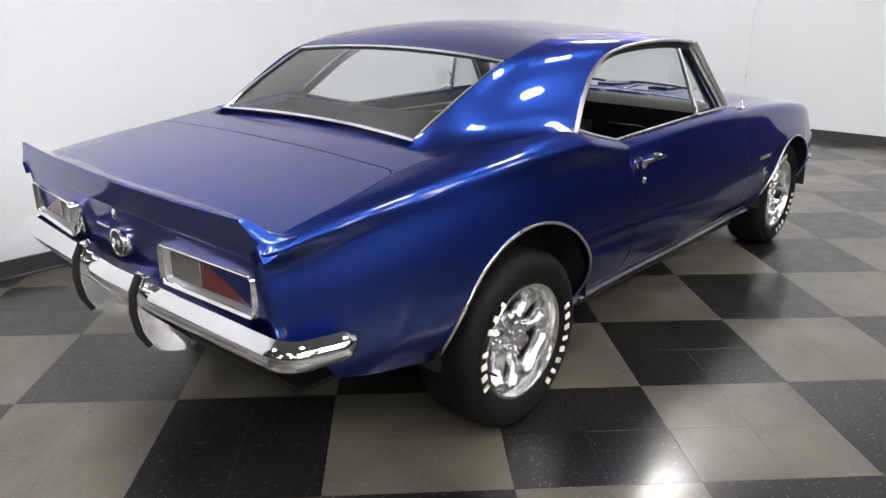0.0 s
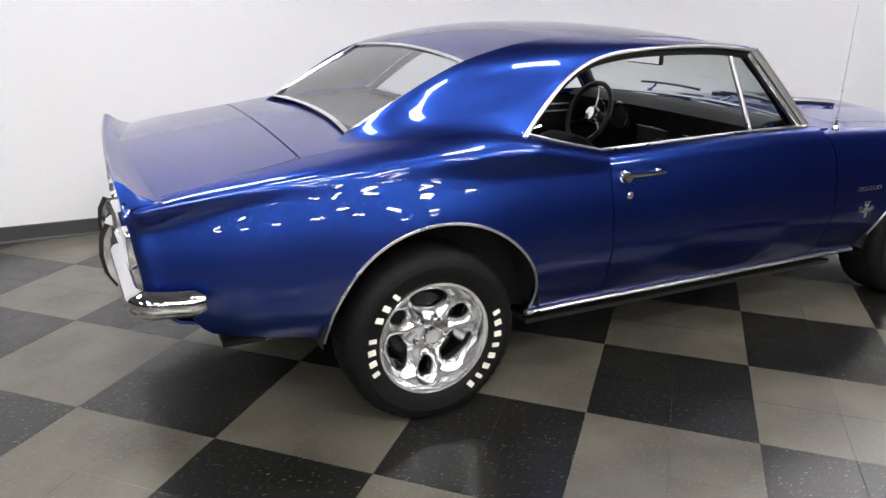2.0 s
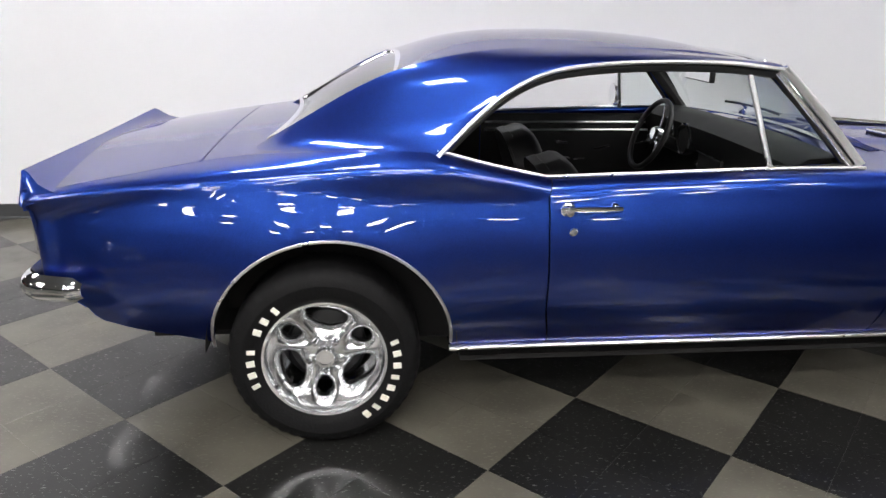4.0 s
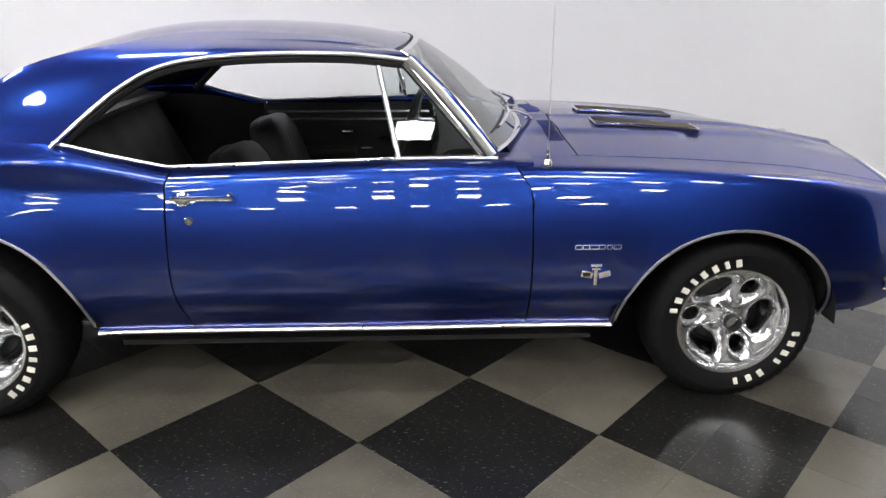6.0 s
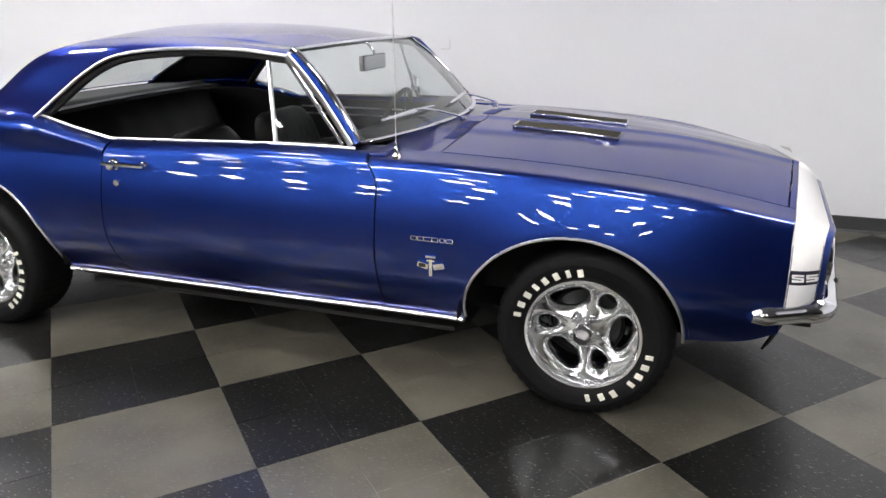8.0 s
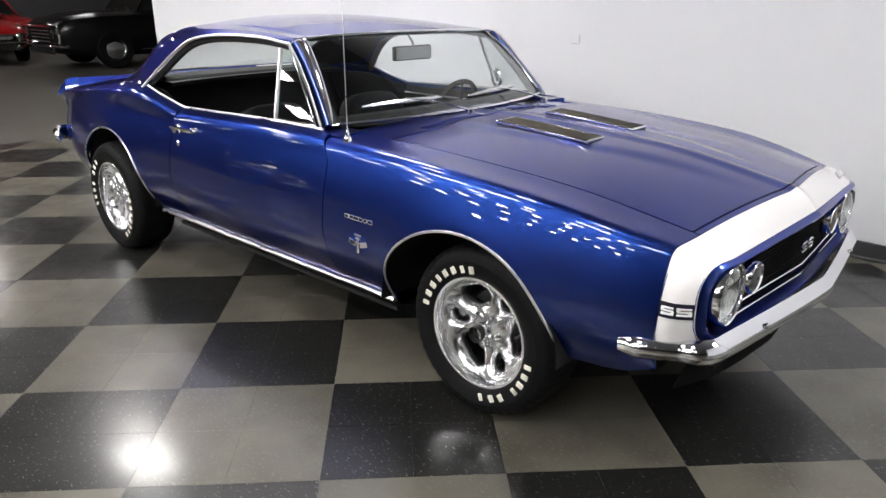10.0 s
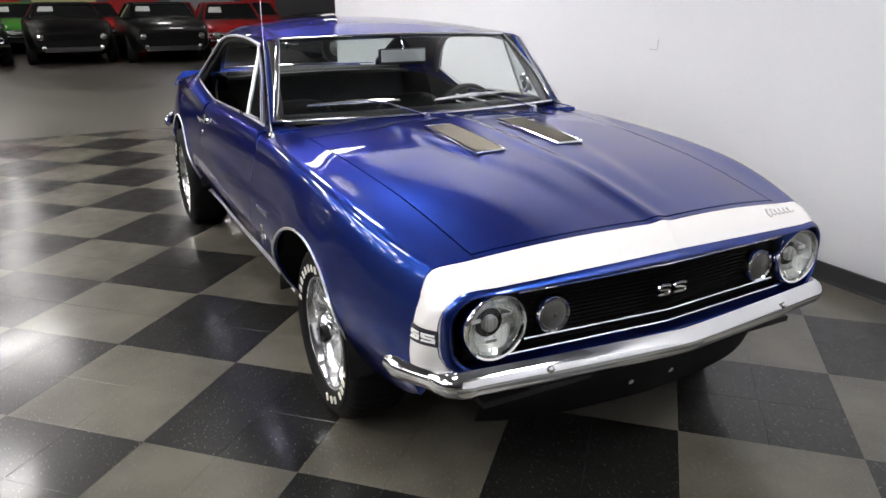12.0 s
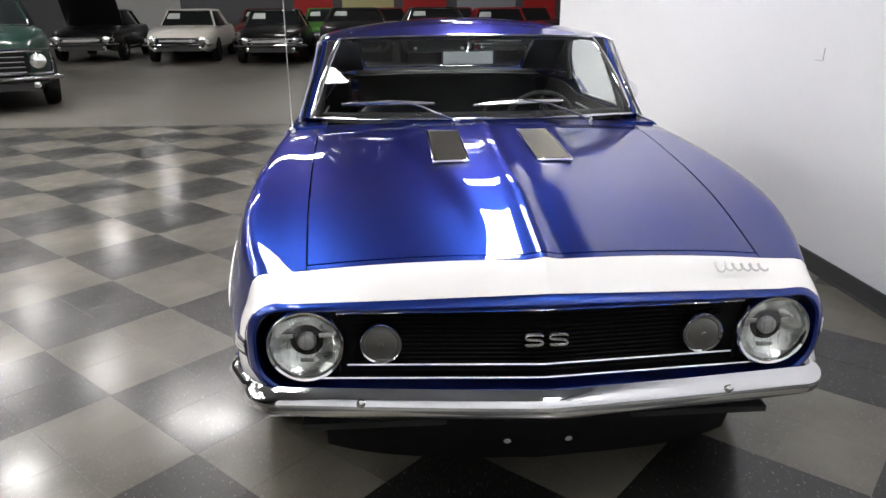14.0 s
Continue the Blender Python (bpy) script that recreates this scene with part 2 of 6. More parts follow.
def raw(name, verts, faces, mat, parent=None, label="", smooth=None):
    me = bpy.data.meshes.new(name)
    me.from_pydata([tuple(map(float, v)) for v in verts], [], [tuple(map(int, f)) for f in faces])
    if smooth is not None:
        me.polygons.foreach_set("use_smooth", smooth if not isinstance(smooth, bool) else [smooth] * len(me.polygons))
    me.materials.append(mat)
    me.update()
    if smooth is not None and smooth is not False:
        me.set_sharp_from_angle(angle=radians(42))
    ob = new(name, me)
    if parent:
        ob.parent = parent
    if label:
        ob["label"] = label
    return ob


def part(name, bm, mat, parent=None, label="", smooth=False):
    me = bpy.data.meshes.new(name)
    bm.normal_update()
    bm.to_mesh(me)
    bm.free()
    if smooth:
        me.polygons.foreach_set("use_smooth", [True] * len(me.polygons))
        me.set_sharp_from_angle(angle=radians(38))
    me.materials.append(mat)
    ob = new(name, me)
    if parent:
        ob.parent = parent
    if label:
        ob["label"] = label
    return ob


CORE = np.array((0.0, 0.0, 0.55))


def skin(name, P, mat, parent, label="", depth=0.012, side=1, core=CORE, closed_v=False):
    """A curved panel from a grid of points, turned in at its rim so that it has thickness."""
    P = np.array(P, float)
    if side < 0:
        P = P * np.array((1, -1, 1))
    nu, nv = P.shape[:2]
    core = np.array(core, float)
    du, dv = np.gradient(P, axis=0), np.gradient(P, axis=1)
    N = np.cross(du, dv)
    N /= np.maximum(np.linalg.norm(N, axis=2, keepdims=True), 1e-9)
    flip = np.sum(N * (P - core)) < 0
    if flip:
        N = -N
    V = list(P.reshape(-1, 3))
    F, S = [], []
    for i in range(nu - 1):
        for j in range(nv - 1 + (1 if closed_v else 0)):
            j2 = (j + 1) % nv
            q = (i * nv + j, (i + 1) * nv + j, (i + 1) * nv + j2, i * nv + j2)
            F.append(q[::-1] if flip else q)
            S.append(True)
    if depth:
        if closed_v:
            rings = [[(0, j) for j in range(nv)][::-1], [(nu - 1, j) for j in range(nv)]]
        else:
            rings = [[(i, 0) for i in range(nu)] + [(nu - 1, j) for j in range(1, nv)]
                     + [(i, nv - 1) for i in range(nu - 2, -1, -1)] + [(0, j) for j in range(nv - 2, 0, -1)]]
        for ring in rings:
            b0 = len(V)
            V += [P[i, j] - N[i, j] * depth for i, j in ring]
            k = len(ring)
            for a in range(k):
                b = (a + 1) % k
                ia, ib = ring[a][0] * nv + ring[a][1], ring[b][0] * nv + ring[b][1]
                q = (ib, ia, b0 + a, b0 + b)
                F.append(q if flip else q[::-1])
                S.append(False)
    return raw(name, V, F, mat, parent, label, S)


def box(bm, size, at, bevel=0.0, rot=None, seg=2):
    r = bmesh.ops.create_cube(bm, size=1.0, matrix=Matrix.Translation(at) @ (rot.to_4x4() if rot else Matrix()) @ Matrix.Diagonal((*size, 1)))
    if bevel:
        es = list({e for v in r["verts"] for e in v.link_edges})
        bmesh.ops.bevel(bm, geom=es, offset=bevel, segments=seg, profile=0.7, affect="EDGES")
    return bm


def boxes(name, rows, mat, parent=None, label="", bevel=0.004, smooth=False):
    bm = bmesh.new()
    for size, at in rows:
        box(bm, size, at, bevel)
    return part(name, bm, mat, parent, label, smooth)


def tube(name, pts, r, mat, parent=None, label="", n=8, flat=1.0, up=(0, 0, 1), taper=None, closed=False):
    """A rod along points; flat squashes its section across the up direction."""
    pts = np.array(pts, float)
    k = len(pts)
    T = np.gradient(pts, axis=0)
    if closed:
        T = np.roll(pts, -1, 0) - np.roll(pts, 1, 0)
    T /= np.maximum(np.linalg.norm(T, axis=1, keepdims=True), 1e-9)
    U = np.cross(np.array(up, float), T)
    bad = np.linalg.norm(U, axis=1) < 1e-3
    U[bad] = np.cross((1, 0.1, 0), T[bad])
    U /= np.linalg.norm(U, axis=1, keepdims=True)
    Wv = np.cross(T, U)
    V, F = [], []
    for i in range(k):
        rr = r * (taper[i] if taper is not None else 1)
        for j in range(n):
            a = 2 * math.pi * j / n
            V.append(pts[i] + rr * (math.cos(a) * U[i] + flat * math.sin(a) * Wv[i]))
    for i in range(k if closed else k - 1):
        i2 = (i + 1) % k
        for j in range(n):
            F.append((i * n + j, i * n + (j + 1) % n, i2 * n + (j + 1) % n, i2 * n + j))
    S = [True] * len(F)
    if not closed:
        F += [tuple(range(n))[::-1], tuple((k - 1) * n + j for j in range(n))]
        S += [False, False]
    return raw(name, V, F, mat, parent, label, S)


def lathe(name, prof, mat, parent=None, label="", n=64, axis="y", at=(0, 0, 0), smooth=True, sharp=35):
    """A turned part: prof holds (radius, along-axis) pairs; the axis points along y, x or z."""
    V, F = [], []
    k = len(prof)
    for j in range(n):
        a = 2 * math.pi * j / n
        for r, h in prof:
            c, s = r * math.cos(a), r * math.sin(a)
            V.append((c, h, s) if axis == "y" else (h, c, s) if axis == "x" else (c, s, h))
    for j in range(n):
        j2 = (j + 1) % n
        for i in range(k - 1):
            F.append((j * k + i, j * k + i + 1, j2 * k + i + 1, j2 * k + i))
    bm = bmesh.new()
    vs = [bm.verts.new(Vector(v) + Vector(at)) for v in V]
    for f in F:
        try:
            bm.faces.new([vs[q] for q in f])
        except ValueError:
            pass
    bmesh.ops.remove_doubles(bm, verts=bm.verts, dist=1e-5)
    bmesh.ops.recalc_face_normals(bm, faces=bm.faces)
    return part(name, bm, mat, parent, label, smooth)


def thing(name, label, category, group="", at=(0, 0, 0), kind=""):
    ob = new(name)
    ob.location = at
    ob.empty_display_size = 0.1
    return tagged(ob, label, category, group, kind)


# ---- the room ----
def slab(name, size, at, mat, label, category, bevel=0.0):
    bm = bmesh.new()
    box(bm, size, at, bevel)
    return tagged(part(name, bm, mat), label, category, kind="structure")


slab("wall_north", (WALL_X - WALL_END + 0.2, 0.2, CEILING), ((WALL_X + WALL_END) / 2 + 0.1, WALL_Y + 0.1, CEILING / 2), WALL_PAINT, "smooth white painted wall beside the car", "wall")
slab("wall_east", (0.2, 4.4, CEILING), (WALL_X + 0.1, WALL_Y - 2.2, CEILING / 2), WALL_PAINT, "smooth white painted end wall", "wall")
# two unseen dark walls, added so the car's side reflects darkness
slab("wall_corner", (8.8, 0.2, CEILING), (WALL_X + 4.6, WALL_Y - 4.3, CEILING / 2), CEIL_DARK, "unseen dark partition added to keep reflections in the car dark", "wall")
slab("wall_far_east", (0.2, 15.0, CEILING), (14.4, -9.8, CEILING / 2), CEIL_DARK, "unseen dark wall added to keep reflections in the car dark", "wall")
slab("wall_south", (38.6, 0.2, CEILING), (-4.9, -17.2, CEILING / 2), plain("south_wall_paint", (0.06, 0.06, 0.065), 0.6), "dark grey painted far wall", "wall")
slab("wall_west", (0.2, 40.0, CEILING), (-24.3, -6.2, CEILING / 2), plain("far_wall_paint", (0.10, 0.10, 0.11), 0.6), "dark far wall of the showroom", "wall")
slab("wall_back", (18.0, 0.2, CEILING), (-15.2, 13.0, CEILING / 2), CEIL_DARK, "dark wall of the showroom", "wall")
slab("wall_return", (0.2, 11.0, CEILING), (WALL_END + 0.1, WALL_Y + 5.7, CEILING / 2), WALL_PAINT, "white painted return wall", "wall")
slab("ceiling", (40.0, 42.0, 0.2), (-5.0, -6.3, CEILING + 0.1), CEIL_PAINT, "grey painted showroom ceiling", "ceiling")


def baseboard(length, at, turn):
    bm = bmesh.new()
    prof = [(0, 0), (0.012, 0), (0.012, 0.006), (0.007, 0.016), (0.007, 0.098), (0.004, 0.104), (0, 0.104)]
    a = [bm.verts.new((-length / 2, -y, z)) for y, z in prof]
    b = [bm.verts.new((length / 2, -y, z)) for y, z in prof]
    for i in range(len(prof) - 1):
        bm.faces.new((a[i], b[i], b[i + 1], a[i + 1]))
    bm.faces.new(a[::-1]), bm.faces.new(b)
    ob = part("baseboard", bm, BASE_GREY)
    ob.matrix_basis = pose(*at, 0, 0, turn)
    return tagged(ob, "dark grey vinyl cove base along the wall foot", "baseboard", kind="structure")


baseboard(WALL_X - WALL_END, ((WALL_X + WALL_END) / 2, WALL_Y - 0.001, 0.001), 0)
baseboard(4.38, (WALL_X - 0.001, WALL_Y - 2.21, 0.001), -90)

# ---- ceiling lights ----
LIGHT = thing("ceiling_light", "white panel light hanging under the ceiling on thin rods", "light", "ceiling lights")
bm = bmesh.new()
for sx, sy, px, py in ((1.24, 0.03, 0, 0.315), (1.24, 0.03, 0, -0.315), (0.03, 0.60, 0.605, 0), (0.03, 0.60, -0.605, 0)):
    box(bm, (sx, sy, 0.06), (px, py, 0.0), 0.004)
part("frame", bm, LAMP_FRAME, LIGHT)
boxes("diffuser", [((1.178, 0.598, 0.012), (0, 0, -0.012))], LAMP_FACE, LIGHT, "glowing white diffuser", 0.003)
boxes("housing", [((1.2, 0.6, 0.05), (0, 0, 0.04))], LAMP_FRAME, LIGHT, "", 0.006)
for px in (-0.5, 0.5):
    tube("rod", [(px, 0, 0.02), (px, 0, 0.515)], 0.006, LAMP_FRAME, LIGHT, "thin hanging rod", 6)
LIGHT.matrix_basis = pose(-2.3, 0.5, CEILING - 0.52)
for y, xs in ((0.9, (4.4,)), (0.7, (-5.7,)), (-4.9, (1.95, -1.25, -2.75))):
    for x in xs:
        copy_thing(LIGHT, pose(x, y, CEILING - 0.52))
for x, y in ((-5.75, -3.3), (-9.93, -2.85)):
    copy_thing(LIGHT, pose(x, y, CEILING - 0.52, 0, 0, 90))
# small square lamps in a close grid over the rest of the hall
SPOT = thing("square_lamp", "small square white lamp hanging under the ceiling", "light", "small ceiling lamps")
part("frame", box(bmesh.new(), (0.54, 0.54, 0.05), (0, 0, 0.03), 0.008), LAMP_FRAME, SPOT)
boxes("diffuser", [((0.50, 0.50, 0.012), (0, 0, 0.001))], SPOT_FACE, SPOT, "glowing square diffuser", 0.003)
tube("rod", [(0, 0, 0.05), (0, 0, 0.515)], 0.008, LAMP_FRAME, SPOT, "thin hanging rod", 6)
SPOT.matrix_basis = pose(4.0, -5.4, CEILING - 0.52)
for x in (-4.55, -7.4):
    copy_thing(SPOT, pose(x, -5.4, CEILING - 0.52))
for ix in range(7):
    for iy in range(2, 5):
        copy_thing(SPOT, pose(4.4 - 2.0 * ix - 0.9 * (iy % 2), -5.4 - 2.4 * iy, CEILING - 0.52))
for ix in range(6):
    for y in (-7.1, -8.7):
        copy_thing(SPOT, pose(3.4 - 2.2 * ix - 0.7 * (y < -8), y, CEILING - 0.52))
for x in (2.0, 0.1, -1.8):
    copy_thing(SPOT, pose(x, -2.1, CEILING - 0.52))
# the last five, at y 6.4 and -12.6, are added to brighten the hall's rear
for x, y in ((-14.4, 1.4), (-19.9, 1.4), (-15.3, -3.3), (-20.6, -3.3), (-10.0, -7.7), (-14.7, -7.8), (-20.6, -8.1), (-14.4, 6.4), (-20.0, 6.4), (-10.0, -12.6), (-15.0, -12.6), (-20.6, -12.6)):
    copy_thing(SPOT, pose(x, y, CEILING - 0.52))

# small bent wire hook left on the wall
HOOK = tube("wall_hook", [(-0.012, WALL_Y - 0.002, 1.185), (-0.012, WALL_Y - 0.004, 1.124), (-0.018, WALL_Y - 0.006, 1.118), (-0.075, WALL_Y - 0.010, 1.121)], 0.0028, SATIN, None, "", 6)
tagged(HOOK, "thin bent grey metal hook on the white wall", "hook")


# ---- the blue coupe ----
CAR = thing("coupe", "metallic blue two-door hardtop coupe with a white nose stripe", "car")
# plan and profile curves, from tail to nose
half_w = spline((-2.25, 0.797), (-2.05, 0.845), (-1.75, 0.892), (-1.37, 0.918), (-0.9, 0.912), (-0.4, 0.908), (0.2, 0.908), (0.8, 0.903), (1.37, 0.905), (1.65, 0.888), (1.88, 0.845), (2.05, 0.785), (2.15, 0.742))
shoulder = spline((-2.25, 0.838), (-1.9, 0.892), (-1.4, 0.916), (-1.0, 0.914), (-0.5, 0.904), (0.1, 0.907), (0.6, 0.911), (1.0, 0.905), (1.4, 0.880), (1.8, 0.832), (2.15, 0.763))
edge_y = spline((-2.25, 0.752), (-1.95, 0.735), (-1.73, 0.702), (-1.5, 0.722), (-1.25, 0.786), (-0.97, 0.812), (-0.61, 0.797))
edge_z = cr((-2.25, 0.842), (-2.12, 0.873), (-1.95, 0.902), (-1.73, 0.937), (-1.5, 0.966), (-1.25, 0.982), (-0.97, 0.980), (-0.80, 0.937), (-0.61, 0.893))
edge_a = spline((-2.25, 6), (-1.73, 7), (-1.5, 8), (-1.25, 11), (-0.97, 16), (-0.8, 14), (-0.61, 10))
belt_z = spline((-0.61, 0.893), (-0.2, 0.905), (0.2, 0.915), (0.62, 0.912))
hood_y = spline((0.55, 0.695), (1.2, 0.66), (1.98, 0.603), (2.2, 0.58))
hood_z = spline((0.55, 0.910), (0.8, 0.903), (1.1, 0.888), (1.4, 0.866), (1.7, 0.832), (1.98, 0.785), (2.15, 0.752))
crown = spline((-2.25, 0.885), (-2.0, 0.918), (-1.73, 0.955), (-1.4, 0.990))
hood_crown = spline((0.55, 0.930), (0.8, 0.925), (1.1, 0.916), (1.4, 0.897), (1.75, 0.863), (2.0, 0.820), (2.15, 0.788))


def low(z):
    """Tuck-under of the side towards the sill."""
    return -1.43 * np.clip(0.58 - np.asarray(z, float), 0, None) ** 2


def high(q):
    """Roll-in of the side below the shoulder, q metres under it."""
    return 0.004 - 0.546 * np.clip(0.40 - np.asarray(q, float), 0, None) ** 2.07


REAR_ARCH, FRONT_ARCH = (-1.315, 0.395, 0.335, 0.725), (1.325, 0.385, 0.320, 0.685)


def flare(x, z):
    """The lip that swells out round the wheel openings."""
    out = 0.0
    for xc, hw, z0, z1 in (REAR_ARCH, FRONT_ARCH):
        rho = np.hypot((x - xc) / hw, (np.maximum(z, z0) - z0) / (z1 - z0))
        out = out + 0.0045 * np.exp(-((rho - 1) * 0.38 / 0.070) ** 2)
    return out


def side_y(x, z):
    return half_w(x) + low(z) + high(shoulder(x) - z) + flare(x, z)


def seam(x, z):
    """The door's edges bend: the rear one at its foot, the front one under the windshield."""
    front = -0.055 * step(0.80, 0.915, z) * np.exp(-((x - 0.615) / 0.13) ** 2)
    rear = (0.030 * step(0.50, 0.30, z) + 0.016 * step(0.84, 0.90, z)) * np.exp(-((x + 0.61) / 0.13) ** 2)
    return front + rear


def vee(x, y):
    """The nose runs forward to a point at the middle, the tail bows back."""
    return x + 0.095 * step(1.35, 2.0, x) * (1 - np.minimum(np.abs(y) / 0.76, 1)) - 0.045 * step(-1.7, -2.2, x) * (1 - (np.minimum(np.abs(y) / 0.8, 1)) ** 2)


def hood_top(x, y):
    """The hood's crowned sheet with its raised middle and the ridge on it."""
    y = np.abs(y)
    z = hood_crown(x) - (hood_crown(x) - hood_z(x)) * (y / hood_y(x)) ** 2
    w = 0.30 - 0.17 * step(0.9, 2.0, x)
    fade = 1 - step(1.55, 2.02, x)
    return z + 0.010 * fade * step(w + 0.055, w - 0.028, y) + 0.009 * step(0.045, 0.002, y)


def deck_top(x, y):
    return crown(x) - (crown(x) - edge_z(x)) * (np.abs(y) / edge_y(x)) ** 2


def tail_x(y, z):
    return -2.276 + 0.012 * (np.abs(y) / 0.8) ** 2 + 0.028 * np.clip((0.86 - z) / 0.24, 0, 1) + 0.030 * np.clip((0.62 - z) / 0.12, 0, 1) ** 2


def bottom_z(x):
    """Lower edge of the body side away from the wheel openings."""
    return float(cr((-2.25, 0.535), (-2.186, 0.515), (-2.131, 0.447), (-2.05, 0.425), (-1.957, 0.408), (-1.75, 0.370), (-1.5, 0.30), (-0.9, 0.30), (0.95, 0.30), (1.6, 0.33), (1.74, 0.338), (1.93, 0.356), (2.005, 0.392), (2.15, 0.45))(x))


def arch_stations(arch, n=13):
    xc, hw, z0, z1 = arch
    return [(xc + hw * math.sin(a), z0 + (z1 - z0) * math.cos(a) ** 0.92) for a in np.linspace(-math.pi / 2, math.pi / 2, 2 * n)]


def side_column(x, zb, kind, ns=16, nh=13):
    """One column of the body side, from its lower edge over the shoulder to the panel's inner edge."""
    za = float(shoulder(x)) - 0.085
    zs = np.linspace(zb, max(za, zb + 0.01), ns)
    side = np.stack([np.full(ns, x), side_y(x, zs), zs], 1)
    if kind == "door":
        g, ang = (float(half_w(x)) - 0.112, float(belt_z(x))), 12
    elif kind == "quarter":
        g, ang = (float(edge_y(x)), float(edge_z(x))), float(edge_a(x))
    else:
        g, ang = (float(hood_y(x)), float(hood_z(x))), 7
    a = np.array((side[-1, 1], side[-1, 2]))
    ta = np.array((float(side_y(x, zs[-1]) - side_y(x, zs[-1] - 0.01)), 0.01))
    ta /= np.linalg.norm(ta)
    b = np.array(g)
    d = np.linalg.norm(b - a)
    tb = np.array((-math.cos(radians(ang)), math.sin(radians(ang))))
    s = np.linspace(0, 1, nh)[1:, None]
    up, over = {"fender": (1.45, 2.35), "quarter": (1.25, 2.0), "door": (1.1, 1.5)}[kind]
    if kind == "quarter":
        up, over = up + 0.15 * step(-1.45, -1.9, x), over + 0.9 * step(-1.45, -1.9, x)
    c = a * (2 * s**3 - 3 * s**2 + 1) + ta * d * up * (s**3 - 2 * s**2 + s) + b * (3 * s**2 - 2 * s**3) + tb * d * over * (s**3 - s**2)
    sh = np.concatenate([np.full((nh - 1, 1), x), c], 1)
    col = np.concatenate([side, sh])
    col[:, 0] = vee(col[:, 0], col[:, 1]) + seam(col[:, 0], col[:, 2])
    return col


def side_panel(name, stations, kind, label, side):
    return skin(name, [side_column(x, zb, kind) for x, zb in stations], BLUE, CAR, label, 0.014, side)


def run(x0, x1, n):
    return [(x, bottom_z(x)) for x in np.linspace(x0, x1, n)]


GAP = 0.0028
for side in (1, -1):
    a = arch_stations(REAR_ARCH)
    cols = [side_column(x, zb, "quarter") for x, zb in run(-2.208, a[0][0] - 0.004, 15) + a + run(a[-1][0] + 0.004, -0.61 - GAP, 10)]
    cols = np.array(cols)
    ease = np.interp(np.arange(17, 27), (17, 20, 24, 26), (0.4, 1.0, 1.0, 0.3))[None, :, None]
    for _ in range(60):
        xa, xb, xc = cols[:-2, 17:27, :1], cols[1:-1, 17:27, :1], cols[2:, 17:27, :1]
        fair = cols[:-2, 17:27, 1:] + (cols[2:, 17:27, 1:] - cols[:-2, 17:27, 1:]) * (xb - xa) / (xc - xa)
        cols[1:-1, 17:27, 1:] += 0.5 * ease * (fair - cols[1:-1, 17:27, 1:])
    cols = list(cols)
    # the tail leans, so the end of the side leans with it and then turns round the corner
    for c in cols:
        c[:, 0] += (tail_x(0.8, c[:, 2]) - tail_x(0.8, 0.86)) * step(-1.9, -2.2, c[:, 0])
    t = np.gradient(cols[0][:, 1:], axis=0)
    t /= np.linalg.norm(t, axis=1, keepdims=True)
    turned = []
    for ang, inset in ((90, 0.034), (90, 0.026), (75, 0.0193), (58, 0.0122), (40, 0.0061), (20, 0.0016)):
        c = cols[0].copy()
        drop = 1 + 0.7 * step(0.3, 0.95, -t[:, 0])
        c[:, 1] -= t[:, 1] * inset * drop
        c[:, 2] += t[:, 0] * inset * drop
        c[:, 0] += (tail_x(c[:, 1], c[:, 2]) - 0.002 - c[:, 0]) * math.sin(radians(ang))
        turned.append(c)
    skin("quarter_panel", turned + cols, BLUE, CAR, "", 0.014, side)
    a = arch_stations(FRONT_ARCH)
    side_panel("front_fender", run(0.615 + GAP, a[0][0] - 0.004, 8) + a + run(a[-1][0] + 0.004, 2.003, 9), "fender", "", side)
DOORS = {}
for side in (1, -1):
    DOORS[side] = side_panel("door", run(-0.61 + GAP, 0.615 - GAP, 26), "door", "", side)


def sheet(x0, x1, w, top, nx, ny):
    """A crowned sheet across the car between two stations, w(x) wide to each side."""
    rows = []
    for x in np.linspace(x0, x1, nx):
        ys = np.linspace(-1, 1, ny) * (float(w(x)) - GAP)
        rows.append([(float(vee(x, y)), y, float(top(x, y))) for y in ys])
    return np.array(rows)


skin("hood", sheet(0.80, 1.978, lambda x: hood_y(x) - 0.0025, hood_top, 40, 61), BLUE, CAR, "", 0.014)
skin("header_panel", sheet(1.984, 2.003, hood_y, hood_top, 5, 61), BLUE, CAR, "", 0.014)
skin("cowl", sheet(0.56, 0.80 - 2 * GAP, hood_y, lambda x, y: hood_top(x, y) - 0.005 * step(0.80, 0.70, x), 8, 41), BLUE, CAR, "", 0.014)
LID_X, LID_R = -1.73, 0.050


def lid_w(x):
    """Half width of the trunk lid, its front corners rounded."""
    d = np.clip(np.asarray(x, float) - (LID_X - LID_R), 0, LID_R)
    return edge_y(x) - LID_R + np.sqrt(np.maximum(LID_R**2 - d**2, 0))


